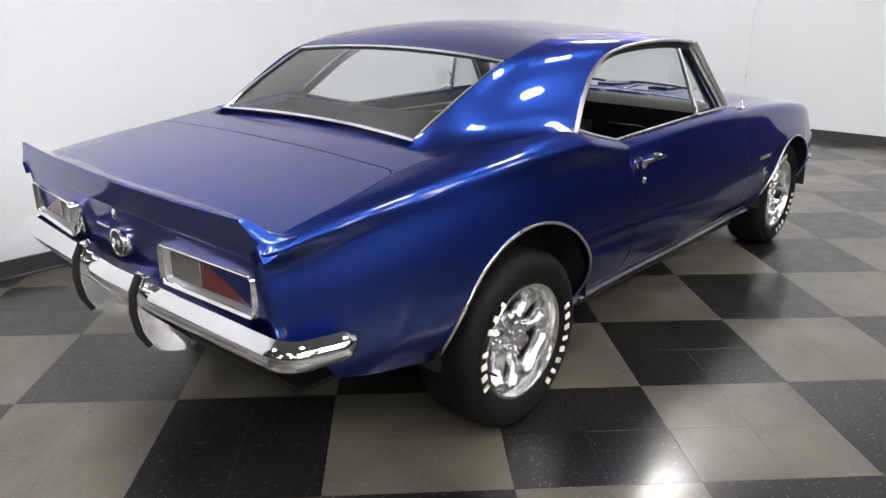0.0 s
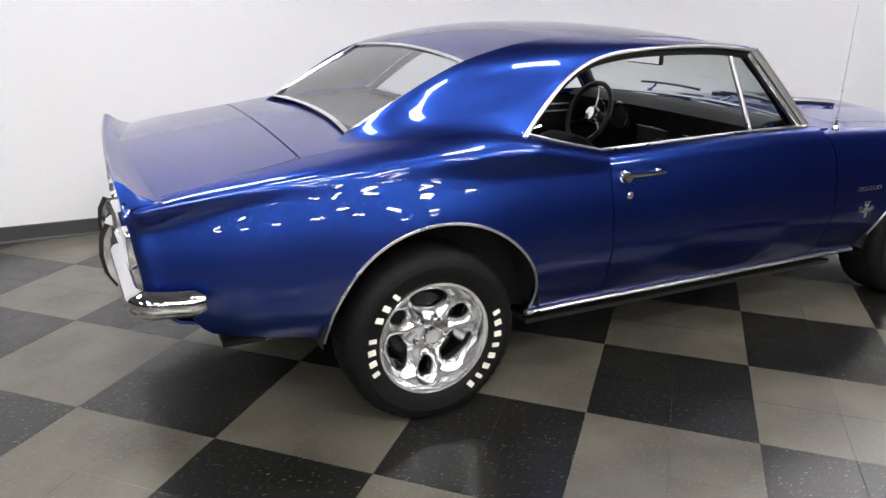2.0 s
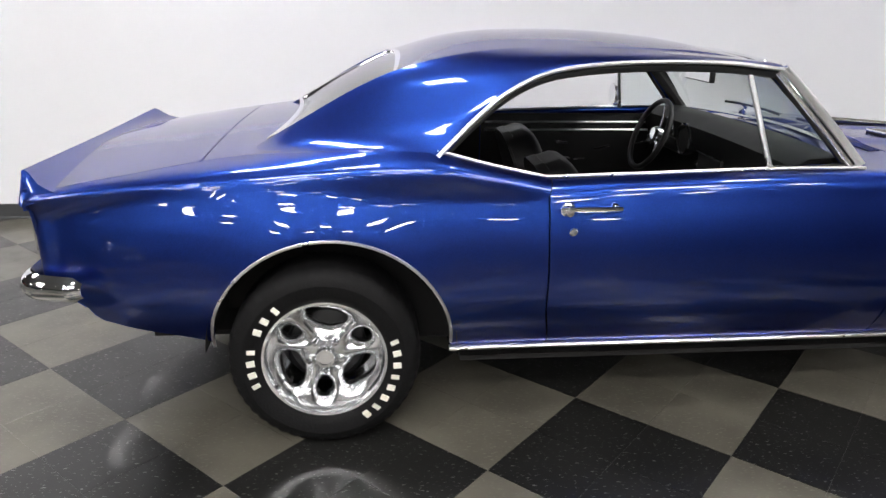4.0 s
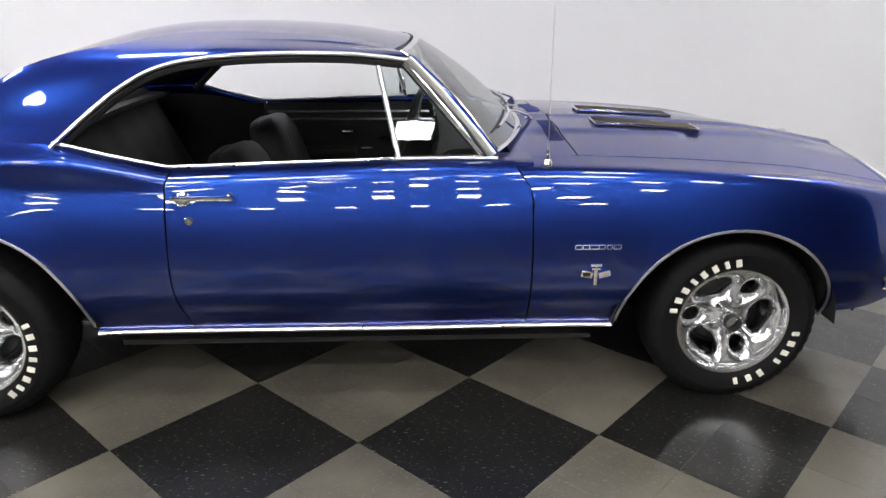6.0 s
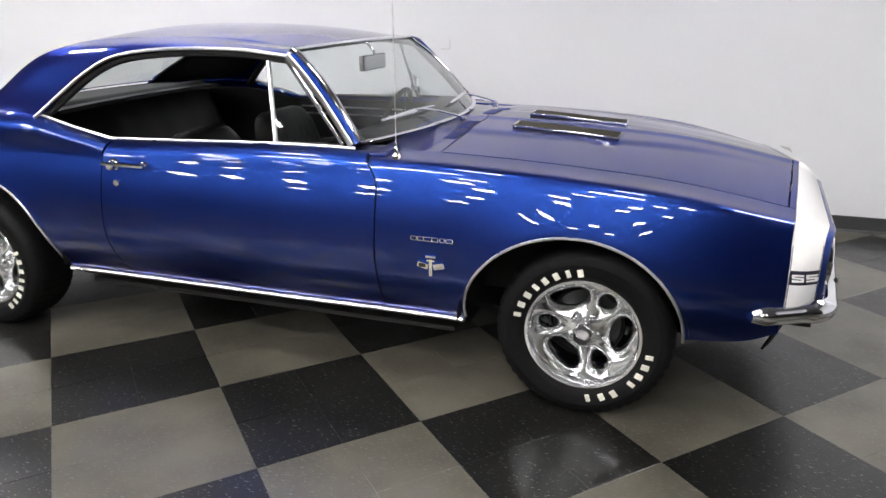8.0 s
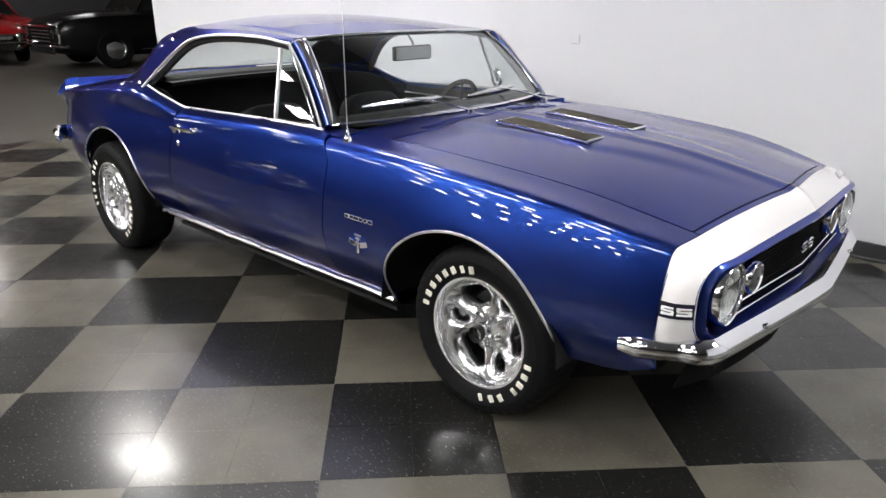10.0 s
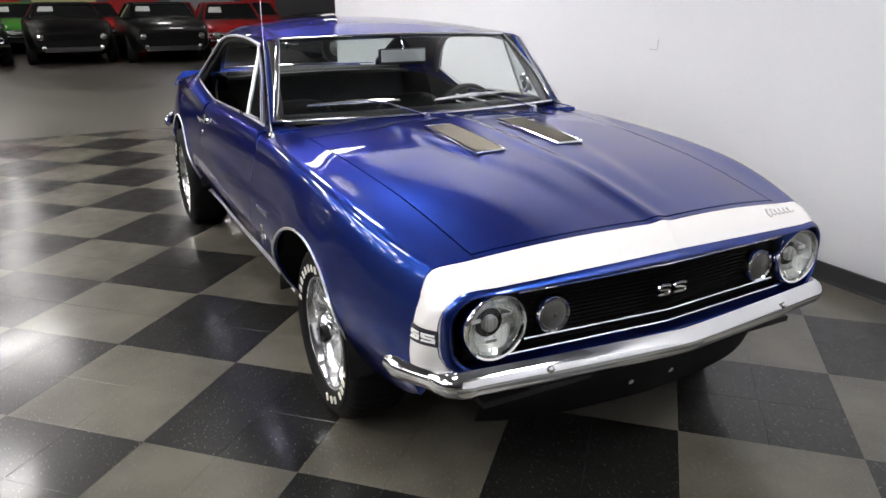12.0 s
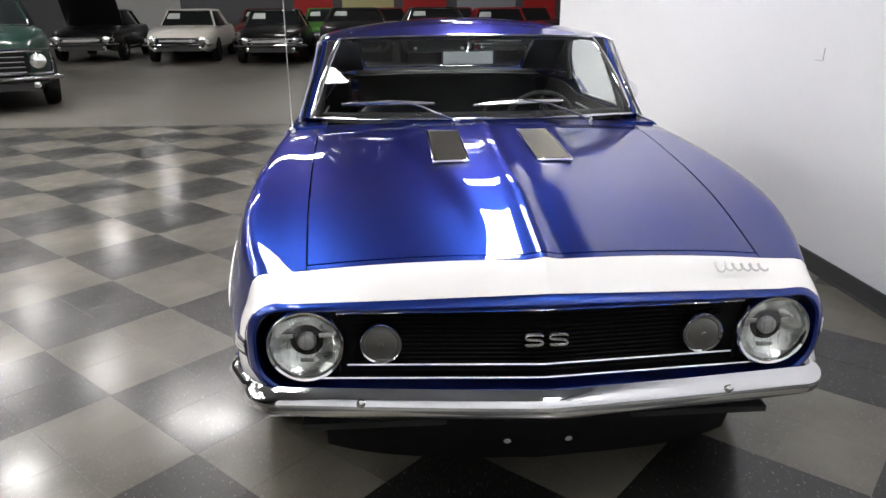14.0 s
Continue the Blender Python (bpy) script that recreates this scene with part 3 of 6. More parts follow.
lid_x = np.concatenate([np.linspace(-2.22, LID_X - LID_R, 22), LID_X - LID_R + LID_R * np.sin(np.linspace(0.12, math.pi / 2, 9))])
skin("trunk_lid", [[(float(vee(x, y)), y, float(deck_top(x, y))) for y in np.linspace(-1, 1, 41) * (float(lid_w(x)) - GAP)] for x in lid_x], BLUE, CAR, "", 0.014)
for side in (1, -1):
    fill = []
    for a in np.linspace(0.0, math.pi / 2, 8):
        cx, cy = LID_X - LID_R, float(edge_y(LID_X)) - LID_R
        p = np.array((cx + (LID_R + GAP) * math.sin(a), cy + (LID_R + GAP) * math.cos(a)))
        q = np.array((min(cx + LID_R * 1.02 * math.tan(a), LID_X + GAP) if a < 1.5 else LID_X + GAP, cy + (LID_R * 1.02 if a <= math.pi / 4 else LID_R * 1.02 / math.tan(a))))
        fill.append([(*(p * (1 - v) + q * v), float(deck_top(*(p * (1 - v) + q * v))) + 0.0005) for v in (0, 0.5, 1)])
    skin("deck_corner", fill, BLUE, CAR, "", 0, side)
skin("trunk_gutter", sheet(-2.20, -1.70, edge_y, lambda x, y: deck_top(x, y) - 0.016, 8, 21), UNDER, CAR, "dark gutter round the trunk lid", 0)
skin("rear_deck", sheet(-1.73 + 2 * GAP, -1.475, edge_y, deck_top, 14, 41), BLUE, CAR, "", 0.014)

# ---- roof, pillars and glass ----
rail = [np.array(p) for p in ((0.20, 0.700, 1.242), (0.0, 0.704, 1.262), (-0.26, 0.706, 1.264), (-0.48, 0.708, 1.250), (-0.63, 0.716, 1.220), (-0.75, 0.735, 1.160), (-0.86, 0.772, 1.075), (-0.97, 0.820, 0.978), (-1.25, 0.778, 0.981), (-1.575, 0.705, 0.9565))]
line = [np.array(p) for p in ((0.148, 0.56, 1.262), (-0.05, 0.565, 1.288), (-0.30, 0.565, 1.298), (-0.55, 0.56, 1.296), (-0.75, 0.567, 1.288), (-0.92, 0.587, 1.265), (-1.09, 0.600, 1.221), (-1.225, 0.597, 1.162), (-1.385, 0.584, 1.072), (-1.575, 0.572, 0.9595))]


def dense(pts, n):
    t = np.linspace(0, 1, len(pts))
    u = np.linspace(0, 1, n)
    return np.stack([cr(*[(a, p[k]) for a, p in zip(t, pts)])(u) for k in range(3)], 1)


LINE, RAIL = dense(line, 55), dense(rail, 55)
rows = []
for i in range(55):
    L, O = LINE[i], RAIL[i]
    d = np.linalg.norm(O - L)
    u = i / 54
    fade = 1 - float(step(0.84, 1.0, u))
    tl = np.array((0, 1, -0.06 - (0.04 + 0.75 * step(0.5, 0.95, u)) * fade))
    ea = radians((float(edge_a(O[0])) + 4) * fade + 2)
    low_w = float(step(0.45, 0.78, u))
    to = np.array((-0.05 * low_w, 0.30 * (1 - low_w) + math.cos(ea) * low_w, -1.0 * (1 - low_w) - math.sin(ea) * low_w))
    tl, to = tl / np.linalg.norm(tl), to / np.linalg.norm(to)
    s = np.linspace(0, 1, 15)[:, None]
    k0, k1 = d * (0.8 + 0.35 * step(0.15, 0.5, u)), d * (0.55 + 0.55 * step(0.15, 0.6, u))
    rows.append(L * (2 * s**3 - 3 * s**2 + 1) + tl * k0 * (s**3 - 2 * s**2 + s) + O * (3 * s**2 - 2 * s**3) + to * k1 * (s**3 - s**2))
BAND = np.array(rows)
ease = (np.sin(np.linspace(0, math.pi, 15)) ** 0.7)[None, :, None]
for _ in range(90):
    BAND[1:-1] += 0.45 * ease * ((BAND[2:] + BAND[:-2]) / 2 - BAND[1:-1])
for _ in range(12):
    BAND[:, 2:-2] += 0.4 * ((BAND[:, 3:-1] + BAND[:, 1:-3]) / 2 - BAND[:, 2:-2])
for side in (1, -1):
    skin("sail_panel", BAND, BLUE, CAR, "", 0.004, side)
top_i = [i for i in range(55) if LINE[i][0] >= -1.095]
ROOF = np.array([[(LINE[i][0] + 0.052 * max(0.0, 1 - i / 12) ** 2 * (1 - (y / LINE[i][1]) ** 2) + 0.022 * max(0.0, (i - 27) / 8) ** 2 * (1 - (y / LINE[i][1]) ** 2), y,
                    LINE[i][2] + (0.010 + 0.028 * math.sin(math.pi * min(i / 35, 1)) ** 0.8 + 0.012 * i / 35) * (1 - (y / LINE[i][1]) ** 2)) for y in np.linspace(-1, 1, 33) * LINE[i][1]] for i in top_i])
skin("roof", ROOF, BLUE, CAR, "", 0.012)
def lining(name, P, label, side=1, gap=0.016):
    """An inner lining that follows a panel from inside."""
    P = np.array(P, float)
    N = np.cross(np.gradient(P, axis=0), np.gradient(P, axis=1))
    N /= np.maximum(np.linalg.norm(N, axis=2, keepdims=True), 1e-9)
    if np.sum(N * (P - CORE)) < 0:
        N = -N
    return skin(name, P - N * gap, VINYL, CAR, label, 0, side)


lining("headliner", ROOF, "black vinyl headliner", gap=0.022)


def pane(name, top, base, bow, mat, label, nx=13, ny=25, parent=None, edge=0.0):
    """A curved pane between a top and a base line (each a function of -1..1)."""
    P = []
    for v in np.linspace(0, 1, nx):
        row = []
        for s in np.linspace(-1, 1, ny):
            a, b = np.array(top(s)), np.array(base(s))
            row.append(a * (1 - v) + b * v + np.array(bow) * 4 * v * (1 - v) * (1 - edge * s * s))
        P.append(row)
    ob = skin(name, P, mat, parent or CAR, label, 0)
    ob.visible_shadow = False
    return ob, np.array(P)


ws_top = lambda s: (0.226 - 0.046 * s * s, 0.615 * s, 1.267 - 0.013 * s * s)
ws_base = lambda s: (0.655 - 0.16 * s * s, 0.735 * s, 0.936 - 0.008 * s * s)
windshield, WS = pane("windshield", ws_top, ws_base, (0.012, 0, 0.022), GLASS, "clear laminated windshield glass")
bl_top = lambda s: (-1.068 - 0.022 * s * s, 0.588 * s, 1.236 - 0.026 * s * s)
bl_base = lambda s: (-1.480 - 0.042 * s * s, 0.564 * s, 0.994 - 0.012 * s * s)
backlight, BL = pane("rear_window", bl_top, bl_base, (-0.018, 0, 0.022), SMOKED, "tinted rear window glass", edge=0.75)
for P, nm, thick in ((WS, "windshield_trim", 0.013), (BL, "rear_window_trim", 0.013)):
    loop = np.concatenate([P[0], P[1:, -1], P[-1, ::-1][1:], P[::-1, 0][1:-1]])
    tube(nm, loop + np.array((0, 0, 0.003)), thick, CHROME, CAR, "bright chrome window moulding", 8, 0.55, closed=True)
for side in (1, -1):
    m = np.array((1, side, 1))
    pillar = [np.array((0.215, 0.692, 1.238)), np.array((0.30, 0.706, 1.155)), np.array((0.40, 0.732, 1.045)), np.array((0.500, 0.765, 0.925))]
    pp = dense(pillar, 12)
    tube("windshield_pillar", (pp - np.array((0.016, 0.016, 0.008))) * m, 0.030, BLUE, CAR, "", 10, 0.55, up=(0.3, 1, 0.3))
    tube("pillar_moulding", (pp + np.array((-0.018, 0.018, 0.002))) * m, 0.017, BRUSHED, CAR, "bright pillar moulding", 10, 0.3, up=(0.3, 1, 0.3))
    dr = dense(rail[:8], 40) + np.array((0, 0.006, -0.004))
    tube("drip_moulding", dr * m, 0.0088, BRUSHED, CAR, "bright drip rail moulding", 8, 0.8)
    bl = [(x, float(half_w(x)) - 0.118, float(belt_z(x)) + 0.003) for x in np.linspace(-0.61, 0.5, 16)]
    kick = [(x, float(edge_y(x)) - 0.006, float(edge_z(x)) + 0.003) for x in np.linspace(-0.97, -0.62, 12)]
    tube("belt_moulding", np.array(kick + bl) * m + np.array((0, 0, 0.003)), 0.0062, BRUSHED, CAR, "thin bright belt moulding", 6)
    # vent window
    tri = [np.array((0.095, 0.678, 1.226)), np.array((0.162, 0.780, 0.918)), np.array((0.440, 0.772, 0.926)), np.array((0.175, 0.684, 1.226))]
    vent = tube("vent_post", np.array([tri[0], tri[1]]) * m, 0.0095, BRUSHED, CAR, "chrome vent window post", 8, 1.0)
    tube("vent_frame", np.array([tri[1] + (0.01, 0, 0.004), tri[2]]) * m, 0.007, CHROME, vent)
    tube("vent_frame", np.array([tri[2], tri[3]]) * m, 0.008, BLACK, vent)
    tube("vent_frame", (np.array([tri[2], tri[3]]) + np.array((0.010, 0.014, 0.002))) * m, 0.011, CHROME, vent, "", 10, 0.35, up=(0.3, 1, 0.3))
    q = [[tri[0], tri[3]], [tri[1], tri[2]]]
    G = skin("vent_glass", [[q[i][j] - np.array((0, 0.014 * j, 0)) for j in (0, 1)] for i in (0, 1)], GLASS, vent, "clear vent window glass", 0, side)
    G.visible_shadow = False

for side in (1, -1):
    skin("cowl_corner", [[(x, y, 0.911 - 0.25 * max(0.0, y - 0.775) ** 1.0 + 0.004 * (0.8 - y)) for y in np.linspace(0.66, 0.797, 7)] for x in np.linspace(0.46, 0.622, 6)], BLUE, CAR, "", 0.010, side)


# ---- nose ----
def nose_x(y):
    return 2.195 - 0.050 * min(abs(y) / 0.70, 1.0) - 0.02 * max(0, abs(y) - 0.62) / 0.1


def ring(hw, z0, z1, r, n):
    """A rounded rectangle, from its bottom middle up its side to its top middle (half of the loop)."""
    pts = []
    for s in np.linspace(0, 1, 5)[:-1]:
        pts.append(((hw - r) * s, z0))
    for a in np.linspace(-math.pi / 2, 0, 6):
        pts.append((hw - r + r * math.cos(a), z0 + r + r * math.sin(a)))
    for a in np.linspace(0, math.pi / 2, 8):
        pts.append((hw - r + r * math.cos(a), z1 - r + r * math.sin(a)))
    for s in np.linspace(0, 1, 14)[1:]:
        pts.append(((hw - r) * (1 - s), z1))
    return np.array(pts)


def top_lift(p, amount):
    """The upper edge rises a little to the middle."""
    q = p.copy()
    q[:, 1] += amount * np.clip((p[:, 1] - 0.62) / 0.1, 0, 1) * (1 - np.clip(p[:, 0] / 0.7, 0, 1)) ** 1.2
    return q


OUTER, INNER = top_lift(ring(0.748, 0.482, 0.733, 0.095, 30), 0.026), top_lift(ring(0.720, 0.508, 0.716, 0.080, 30), 0.012)
LIP = (OUTER * 0.35 + INNER * 0.65)


def arc_pick(poly, n):
    d = np.concatenate([[0], np.cumsum(np.linalg.norm(np.diff(poly, axis=0), axis=1))])
    t = np.linspace(0, d[-1], n)
    return np.stack([np.interp(t, d, poly[:, k]) for k in range(poly.shape[1])], 1)


# body section where fenders and hood end, from the lower edge to the middle
col = side_column(2.005, 0.470, "fender")
hd = np.array([(float(vee(2.005, y)), y, float(hood_top(2.005, y))) for y in np.linspace(float(hood_y(2.005)), 0, 16)[1:]])
SECT = arc_pick(np.concatenate([col, hd]), 48)
k0 = int(np.argmax(OUTER[:, 0] > 0.70))
outer_side = arc_pick(np.array([(nose_x(y) - 0.020, y, z) for y, z in OUTER[k0:]]), 48)
lip_side = arc_pick(np.array([(nose_x(y), y, z) for y, z in LIP[k0:]]), 48)
for side in (1, -1):
    rows = []
    for s in np.linspace(0, 1, 9):
        bulge = 0.010 * math.sin(math.pi * s)
        row = SECT * (1 - s) + outer_side * s
        row[:, 2] += bulge * np.clip((row[:, 2] - 0.68) / 0.08, 0, 1)
        row[:, 1] += bulge * 1.2 * np.clip((0.75 - row[:, 2]) / 0.08, 0, 1) * np.clip((row[:, 1] - 0.6) / 0.1, 0, 1)
        rows.append(row)
    skin("nose_stripe", rows, WHITE_STRIPE, CAR, "wide white painted stripe round the nose", 0.012, side)
for side in (1, -1):
    def loop3(p, dx):
        return np.array([(nose_x(y) + dx, y, z) for y, z in p])
    rows = [loop3(OUTER, -0.0185), loop3(OUTER * 0.7 + INNER * 0.3, -0.004), loop3(LIP, 0.0), loop3(OUTER * 0.1 + INNER * 0.9, -0.004), loop3(INNER, -0.016), loop3(INNER, -0.10)]
    skin("grille_surround", rows, BLUE, CAR, "", 0, side, core=(0.0, 0, 0.615))

GRILLE = raw("grille_panel", [(nose_x(y) - 0.065, y, z) for y in np.linspace(-0.69, 0.69, 23) for z in (0.49, 0.74)], [(2 * i, 2 * i + 2, 2 * i + 3, 2 * i + 1) for i in range(22)], GRILLE_BLACK, CAR, "black grille", False)
for i in range(16):
    z = 0.53 + i * 0.0122
    tube("grille_bar", [(nose_x(y) - 0.060, y, z) for y in np.linspace(-0.47, 0.47, 21)], 0.0032, GRILLE_BLACK, GRILLE, "", 6)
for z, half in ((0.702, 0.52), (0.560, 0.50), (0.522, 0.60)):
    tube("grille_moulding", [(nose_x(y) - 0.035, y, z + (0.010 * (1 - abs(y) / 0.6) if z > 0.65 else 0.0)) for y in np.linspace(-half, half, 41)], 0.0042, CHROME, GRILLE, "thin bright grille moulding", 6)


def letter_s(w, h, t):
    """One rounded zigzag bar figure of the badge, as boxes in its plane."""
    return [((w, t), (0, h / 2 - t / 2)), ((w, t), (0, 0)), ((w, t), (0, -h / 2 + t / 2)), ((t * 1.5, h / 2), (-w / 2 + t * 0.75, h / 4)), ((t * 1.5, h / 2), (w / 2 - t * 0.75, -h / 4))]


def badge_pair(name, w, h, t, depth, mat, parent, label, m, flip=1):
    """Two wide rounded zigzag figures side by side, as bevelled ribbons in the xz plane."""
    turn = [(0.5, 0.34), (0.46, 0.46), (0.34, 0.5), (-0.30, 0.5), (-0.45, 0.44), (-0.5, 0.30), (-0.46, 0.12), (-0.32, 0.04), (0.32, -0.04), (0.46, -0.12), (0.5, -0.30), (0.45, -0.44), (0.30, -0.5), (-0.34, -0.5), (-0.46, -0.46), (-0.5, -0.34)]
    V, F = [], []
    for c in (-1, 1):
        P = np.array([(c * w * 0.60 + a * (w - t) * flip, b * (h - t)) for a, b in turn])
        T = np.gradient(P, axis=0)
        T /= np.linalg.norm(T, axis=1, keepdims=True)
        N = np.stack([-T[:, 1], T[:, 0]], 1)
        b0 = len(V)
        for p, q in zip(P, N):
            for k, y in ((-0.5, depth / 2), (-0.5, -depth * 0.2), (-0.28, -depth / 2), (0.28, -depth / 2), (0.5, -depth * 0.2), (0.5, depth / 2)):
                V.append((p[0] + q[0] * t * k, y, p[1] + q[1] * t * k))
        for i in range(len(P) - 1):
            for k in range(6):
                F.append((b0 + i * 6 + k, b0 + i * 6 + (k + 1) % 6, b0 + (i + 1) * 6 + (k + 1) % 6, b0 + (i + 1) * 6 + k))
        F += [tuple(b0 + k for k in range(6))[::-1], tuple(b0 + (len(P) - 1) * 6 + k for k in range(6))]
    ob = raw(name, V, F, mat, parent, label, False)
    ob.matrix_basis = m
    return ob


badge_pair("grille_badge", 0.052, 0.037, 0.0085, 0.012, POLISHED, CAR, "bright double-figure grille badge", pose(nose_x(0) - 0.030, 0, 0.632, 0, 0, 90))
for side in (1, -1):
    y, z = 0.600 * side, 0.622
    x = nose_x(0.60) - 0.022
    head = lathe("headlight", [(0.098, -0.04), (0.098, 0.008), (0.094, 0.014), (0.088, 0.012), (0.086, 0.0)], CHROME, CAR, "round headlight with chrome bezel", 56, "x", (x, y, z))
    bowl = lathe("reflector", [(0.086, 0.0), (0.078, -0.010), (0.06, -0.024), (0.03, -0.034), (0.001, -0.037)], REFLECTOR, head, "", 48, "x", (x, y, z))
    lens = lathe("lens", [(0.086, 0.002), (0.075, 0.010), (0.05, 0.018), (0.02, 0.022), (0.0005, 0.0225)], LENS, head, "clear fluted glass lens", 48, "x", (x, y, z))
    lens.visible_shadow = False
    bm = bmesh.new()
    for i in range(-3, 4):
        hh = math.sqrt(max(0.0, 0.074**2 - (i * 0.022) ** 2))
        box(bm, (0.003, 0.0025, hh * 1.3), (x + 0.002, y + i * 0.022, z), 0.001)
    part("lens_flutes", bm, LENS, head).visible_shadow = False
    lathe("bulb_cap", [(0.024, -0.034), (0.024, -0.020), (0.019, -0.013), (0.0005, -0.011)], SATIN, head, "grey bulb shield", 32, "x", (x, y, z))
    for dy, dz, wy, wz in ((-0.048, 0.018, 0.030, 0.010), (0.048, 0.018, 0.030, 0.010), (0, -0.050, 0.034, 0.009)):
        boxes("shield_arm", [((0.006, wy, wz), (x - 0.016, y + dy, z + dz))], SATIN, head, "", 0.002)
    y2 = 0.412 * side
    x2 = nose_x(0.41) - 0.030
    lamp = lathe("parking_lamp", [(0.054, -0.03), (0.054, 0.006), (0.051, 0.010), (0.047, 0.005)], CHROME, CAR, "round parking lamp with bright rim", 44, "x", (x2, y2, z))
    lathe("lens", [(0.047, 0.004), (0.043, 0.006), (0.041, 0.005), (0.033, 0.009), (0.006, 0.012), (0.0055, 0.015), (0.0005, 0.0155)], PARK_LENS, lamp, "dull grey lens", 40, "x", (x2, y2, z))
    boxes("bezel_panel", [((0.012, 0.16, 0.19), (nose_x(0.6) - 0.058, 0.60 * side, z))], SATIN_BLACK, CAR)


# ---- bumpers ----
def bumper(name, xmid, xend, wrap_x, ymax, z, h, label, spread=0.030, rise=0.0):
    """A chrome blade across the car whose ends wrap round the corners."""
    path = []
    for s in np.linspace(0, 1, 17):
        y = s * (ymax - 0.075)
        path.append((xmid + (xend - xmid) * s ** 1.15, y))
    x1, y1 = path[-1]
    sg = 1 if xmid > 0 else -1
    for a in np.linspace(0, math.pi / 2, 8)[1:]:
        path.append((x1 - sg * 0.07 * (1 - math.cos(a)), y1 + 0.075 * math.sin(a)))
    x2, y2 = path[-1]
    for s in np.linspace(0, 1, 9)[1:]:
        path.append((x2 + (wrap_x - x2) * s, y2 + spread * s))
    path = np.array(path)
    T = np.gradient(path, axis=0)
    T /= np.linalg.norm(T, axis=1, keepdims=True)
    Nn = np.stack([T[:, 1], -T[:, 0]], 1) * sg
    rows = []
    k = len(path)
    for i in range(k):
        hh = h * (0.55 + 0.45 * float(step(k - 1, k - 3, i))) * (1 - 0.12 * step(17, 26, i))
        row = []
        for a in np.linspace(-1, 1, 15):
            out = 0.034 * (1 - abs(a) ** 2.6) * float(0.35 + 0.65 * step(k - 1, k - 3, i))
            row.append((path[i, 0] + Nn[i, 0] * out, path[i, 1] + Nn[i, 1] * out, z + rise * (i / k) + hh / 2 * a))
        rows.append(row)
    half = np.array(rows)
    full = np.concatenate([half[::-1] * np.array((1, -1, 1)), half[1:]])
    return skin(name, full, CHROME, CAR, label, 0.02, core=(0, 0, z))


FB = bumper("front_bumper", 2.235, 2.150, 1.908, 0.742, 0.487, 0.085, "chrome front bumper blade", 0.086, -0.022)
RB = bumper("rear_bumper", -2.300, -2.262, -2.075, 0.862, 0.572, 0.095, "chrome rear bumper blade")
for y in (-0.465, 0.465):
    lathe("bumper_bolt", [(0.011, 0.0), (0.011, 0.004), (0.006, 0.008), (0.0004, 0.009)], CHROME, FB, "", 16, "x", (2.235 - 0.085 * (0.465 / 0.667) ** 1.15 + 0.031, y, 0.498))
for y in (-0.60, 0.60):
    lathe("bumper_bolt", [(0.010, 0.0), (0.010, -0.004), (0.005, -0.008), (0.0004, -0.009)], CHROME, RB, "", 16, "x", (-2.298, y, 0.580))

# lower front valance and spoiler
skin("front_valance", [[(nose_x(y) + dx - 0.13 * (abs(y) / 0.74) ** 5, y, z) for y in np.linspace(-0.74, 0.74, 29)] for dx, z in ((-0.05, 0.50), (-0.045, 0.45), (-0.05, 0.41), (-0.09, 0.375))], BLUE, CAR, "", 0.01, core=(0, 0, 0.42))
AIR = skin("chin_spoiler", [[(nose_x(y) - 0.05 + dx - 0.09 * (abs(y) / 0.62) ** 4, y, z) for y in np.linspace(-0.575, 0.575, 25)] for dx, z in ((0.0, 0.41), (0.0, 0.36), (-0.020, 0.30), (-0.045, 0.240))], SATIN_BLACK, CAR, "black front air dam", 0.008, core=(0, 0, 0.35))
for y in (-0.083, 0.083):
    lathe("dam_bolt", [(0.012, 0.0), (0.012, 0.004), (0.006, 0.008), (0.0004, 0.009)], SATIN, AIR, "", 16, "x", (2.118, y, 0.315))

# blue corner below the stripe, behind the bumper's end
for side in (1, -1):
    rows = []
    for q in np.linspace(0, 1, 7):
        row = []
        for z in np.linspace(bottom_z(2.005), 0.478, 6):
            a = np.array((2.005, float(side_y(2.005, z)), z))
            b = np.array((nose_x(0.70) - 0.147 + 0.25 * (z - bottom_z(2.005)), 0.695, 0.400 + (z - bottom_z(2.005)) * 0.85))
            p = a * (1 - q) + b * q
            p[1] += 0.022 * math.sin(math.pi * q)
            row.append(p)
        rows.append(row)
    skin("lower_corner", rows, BLUE, CAR, "", 0.008, side)

# ---- tail ----
tz = (0.862, 0.84, 0.80, 0.74, 0.68, 0.62, 0.56, 0.50)
skin("tail_panel", [[(float(tail_x(y, z)), y, z + (0.018 * (1 - (y / 0.78) ** 2) if z > 0.85 else 0)) for y in np.linspace(-0.757, 0.757, 41)] for z in tz], BLUE, CAR, "", 0.012, core=(0, 0, 0.65))
skin("rear_valance", [[(float(tail_x(y, 0.5)) + dx, y, z) for y in np.linspace(-0.72, 0.72, 31)] for dx, z in ((0.0, 0.505), (0.03, 0.47), (0.06, 0.445), (0.12, 0.43))], BLUE, CAR, "", 0.01, core=(0, 0, 0.5))

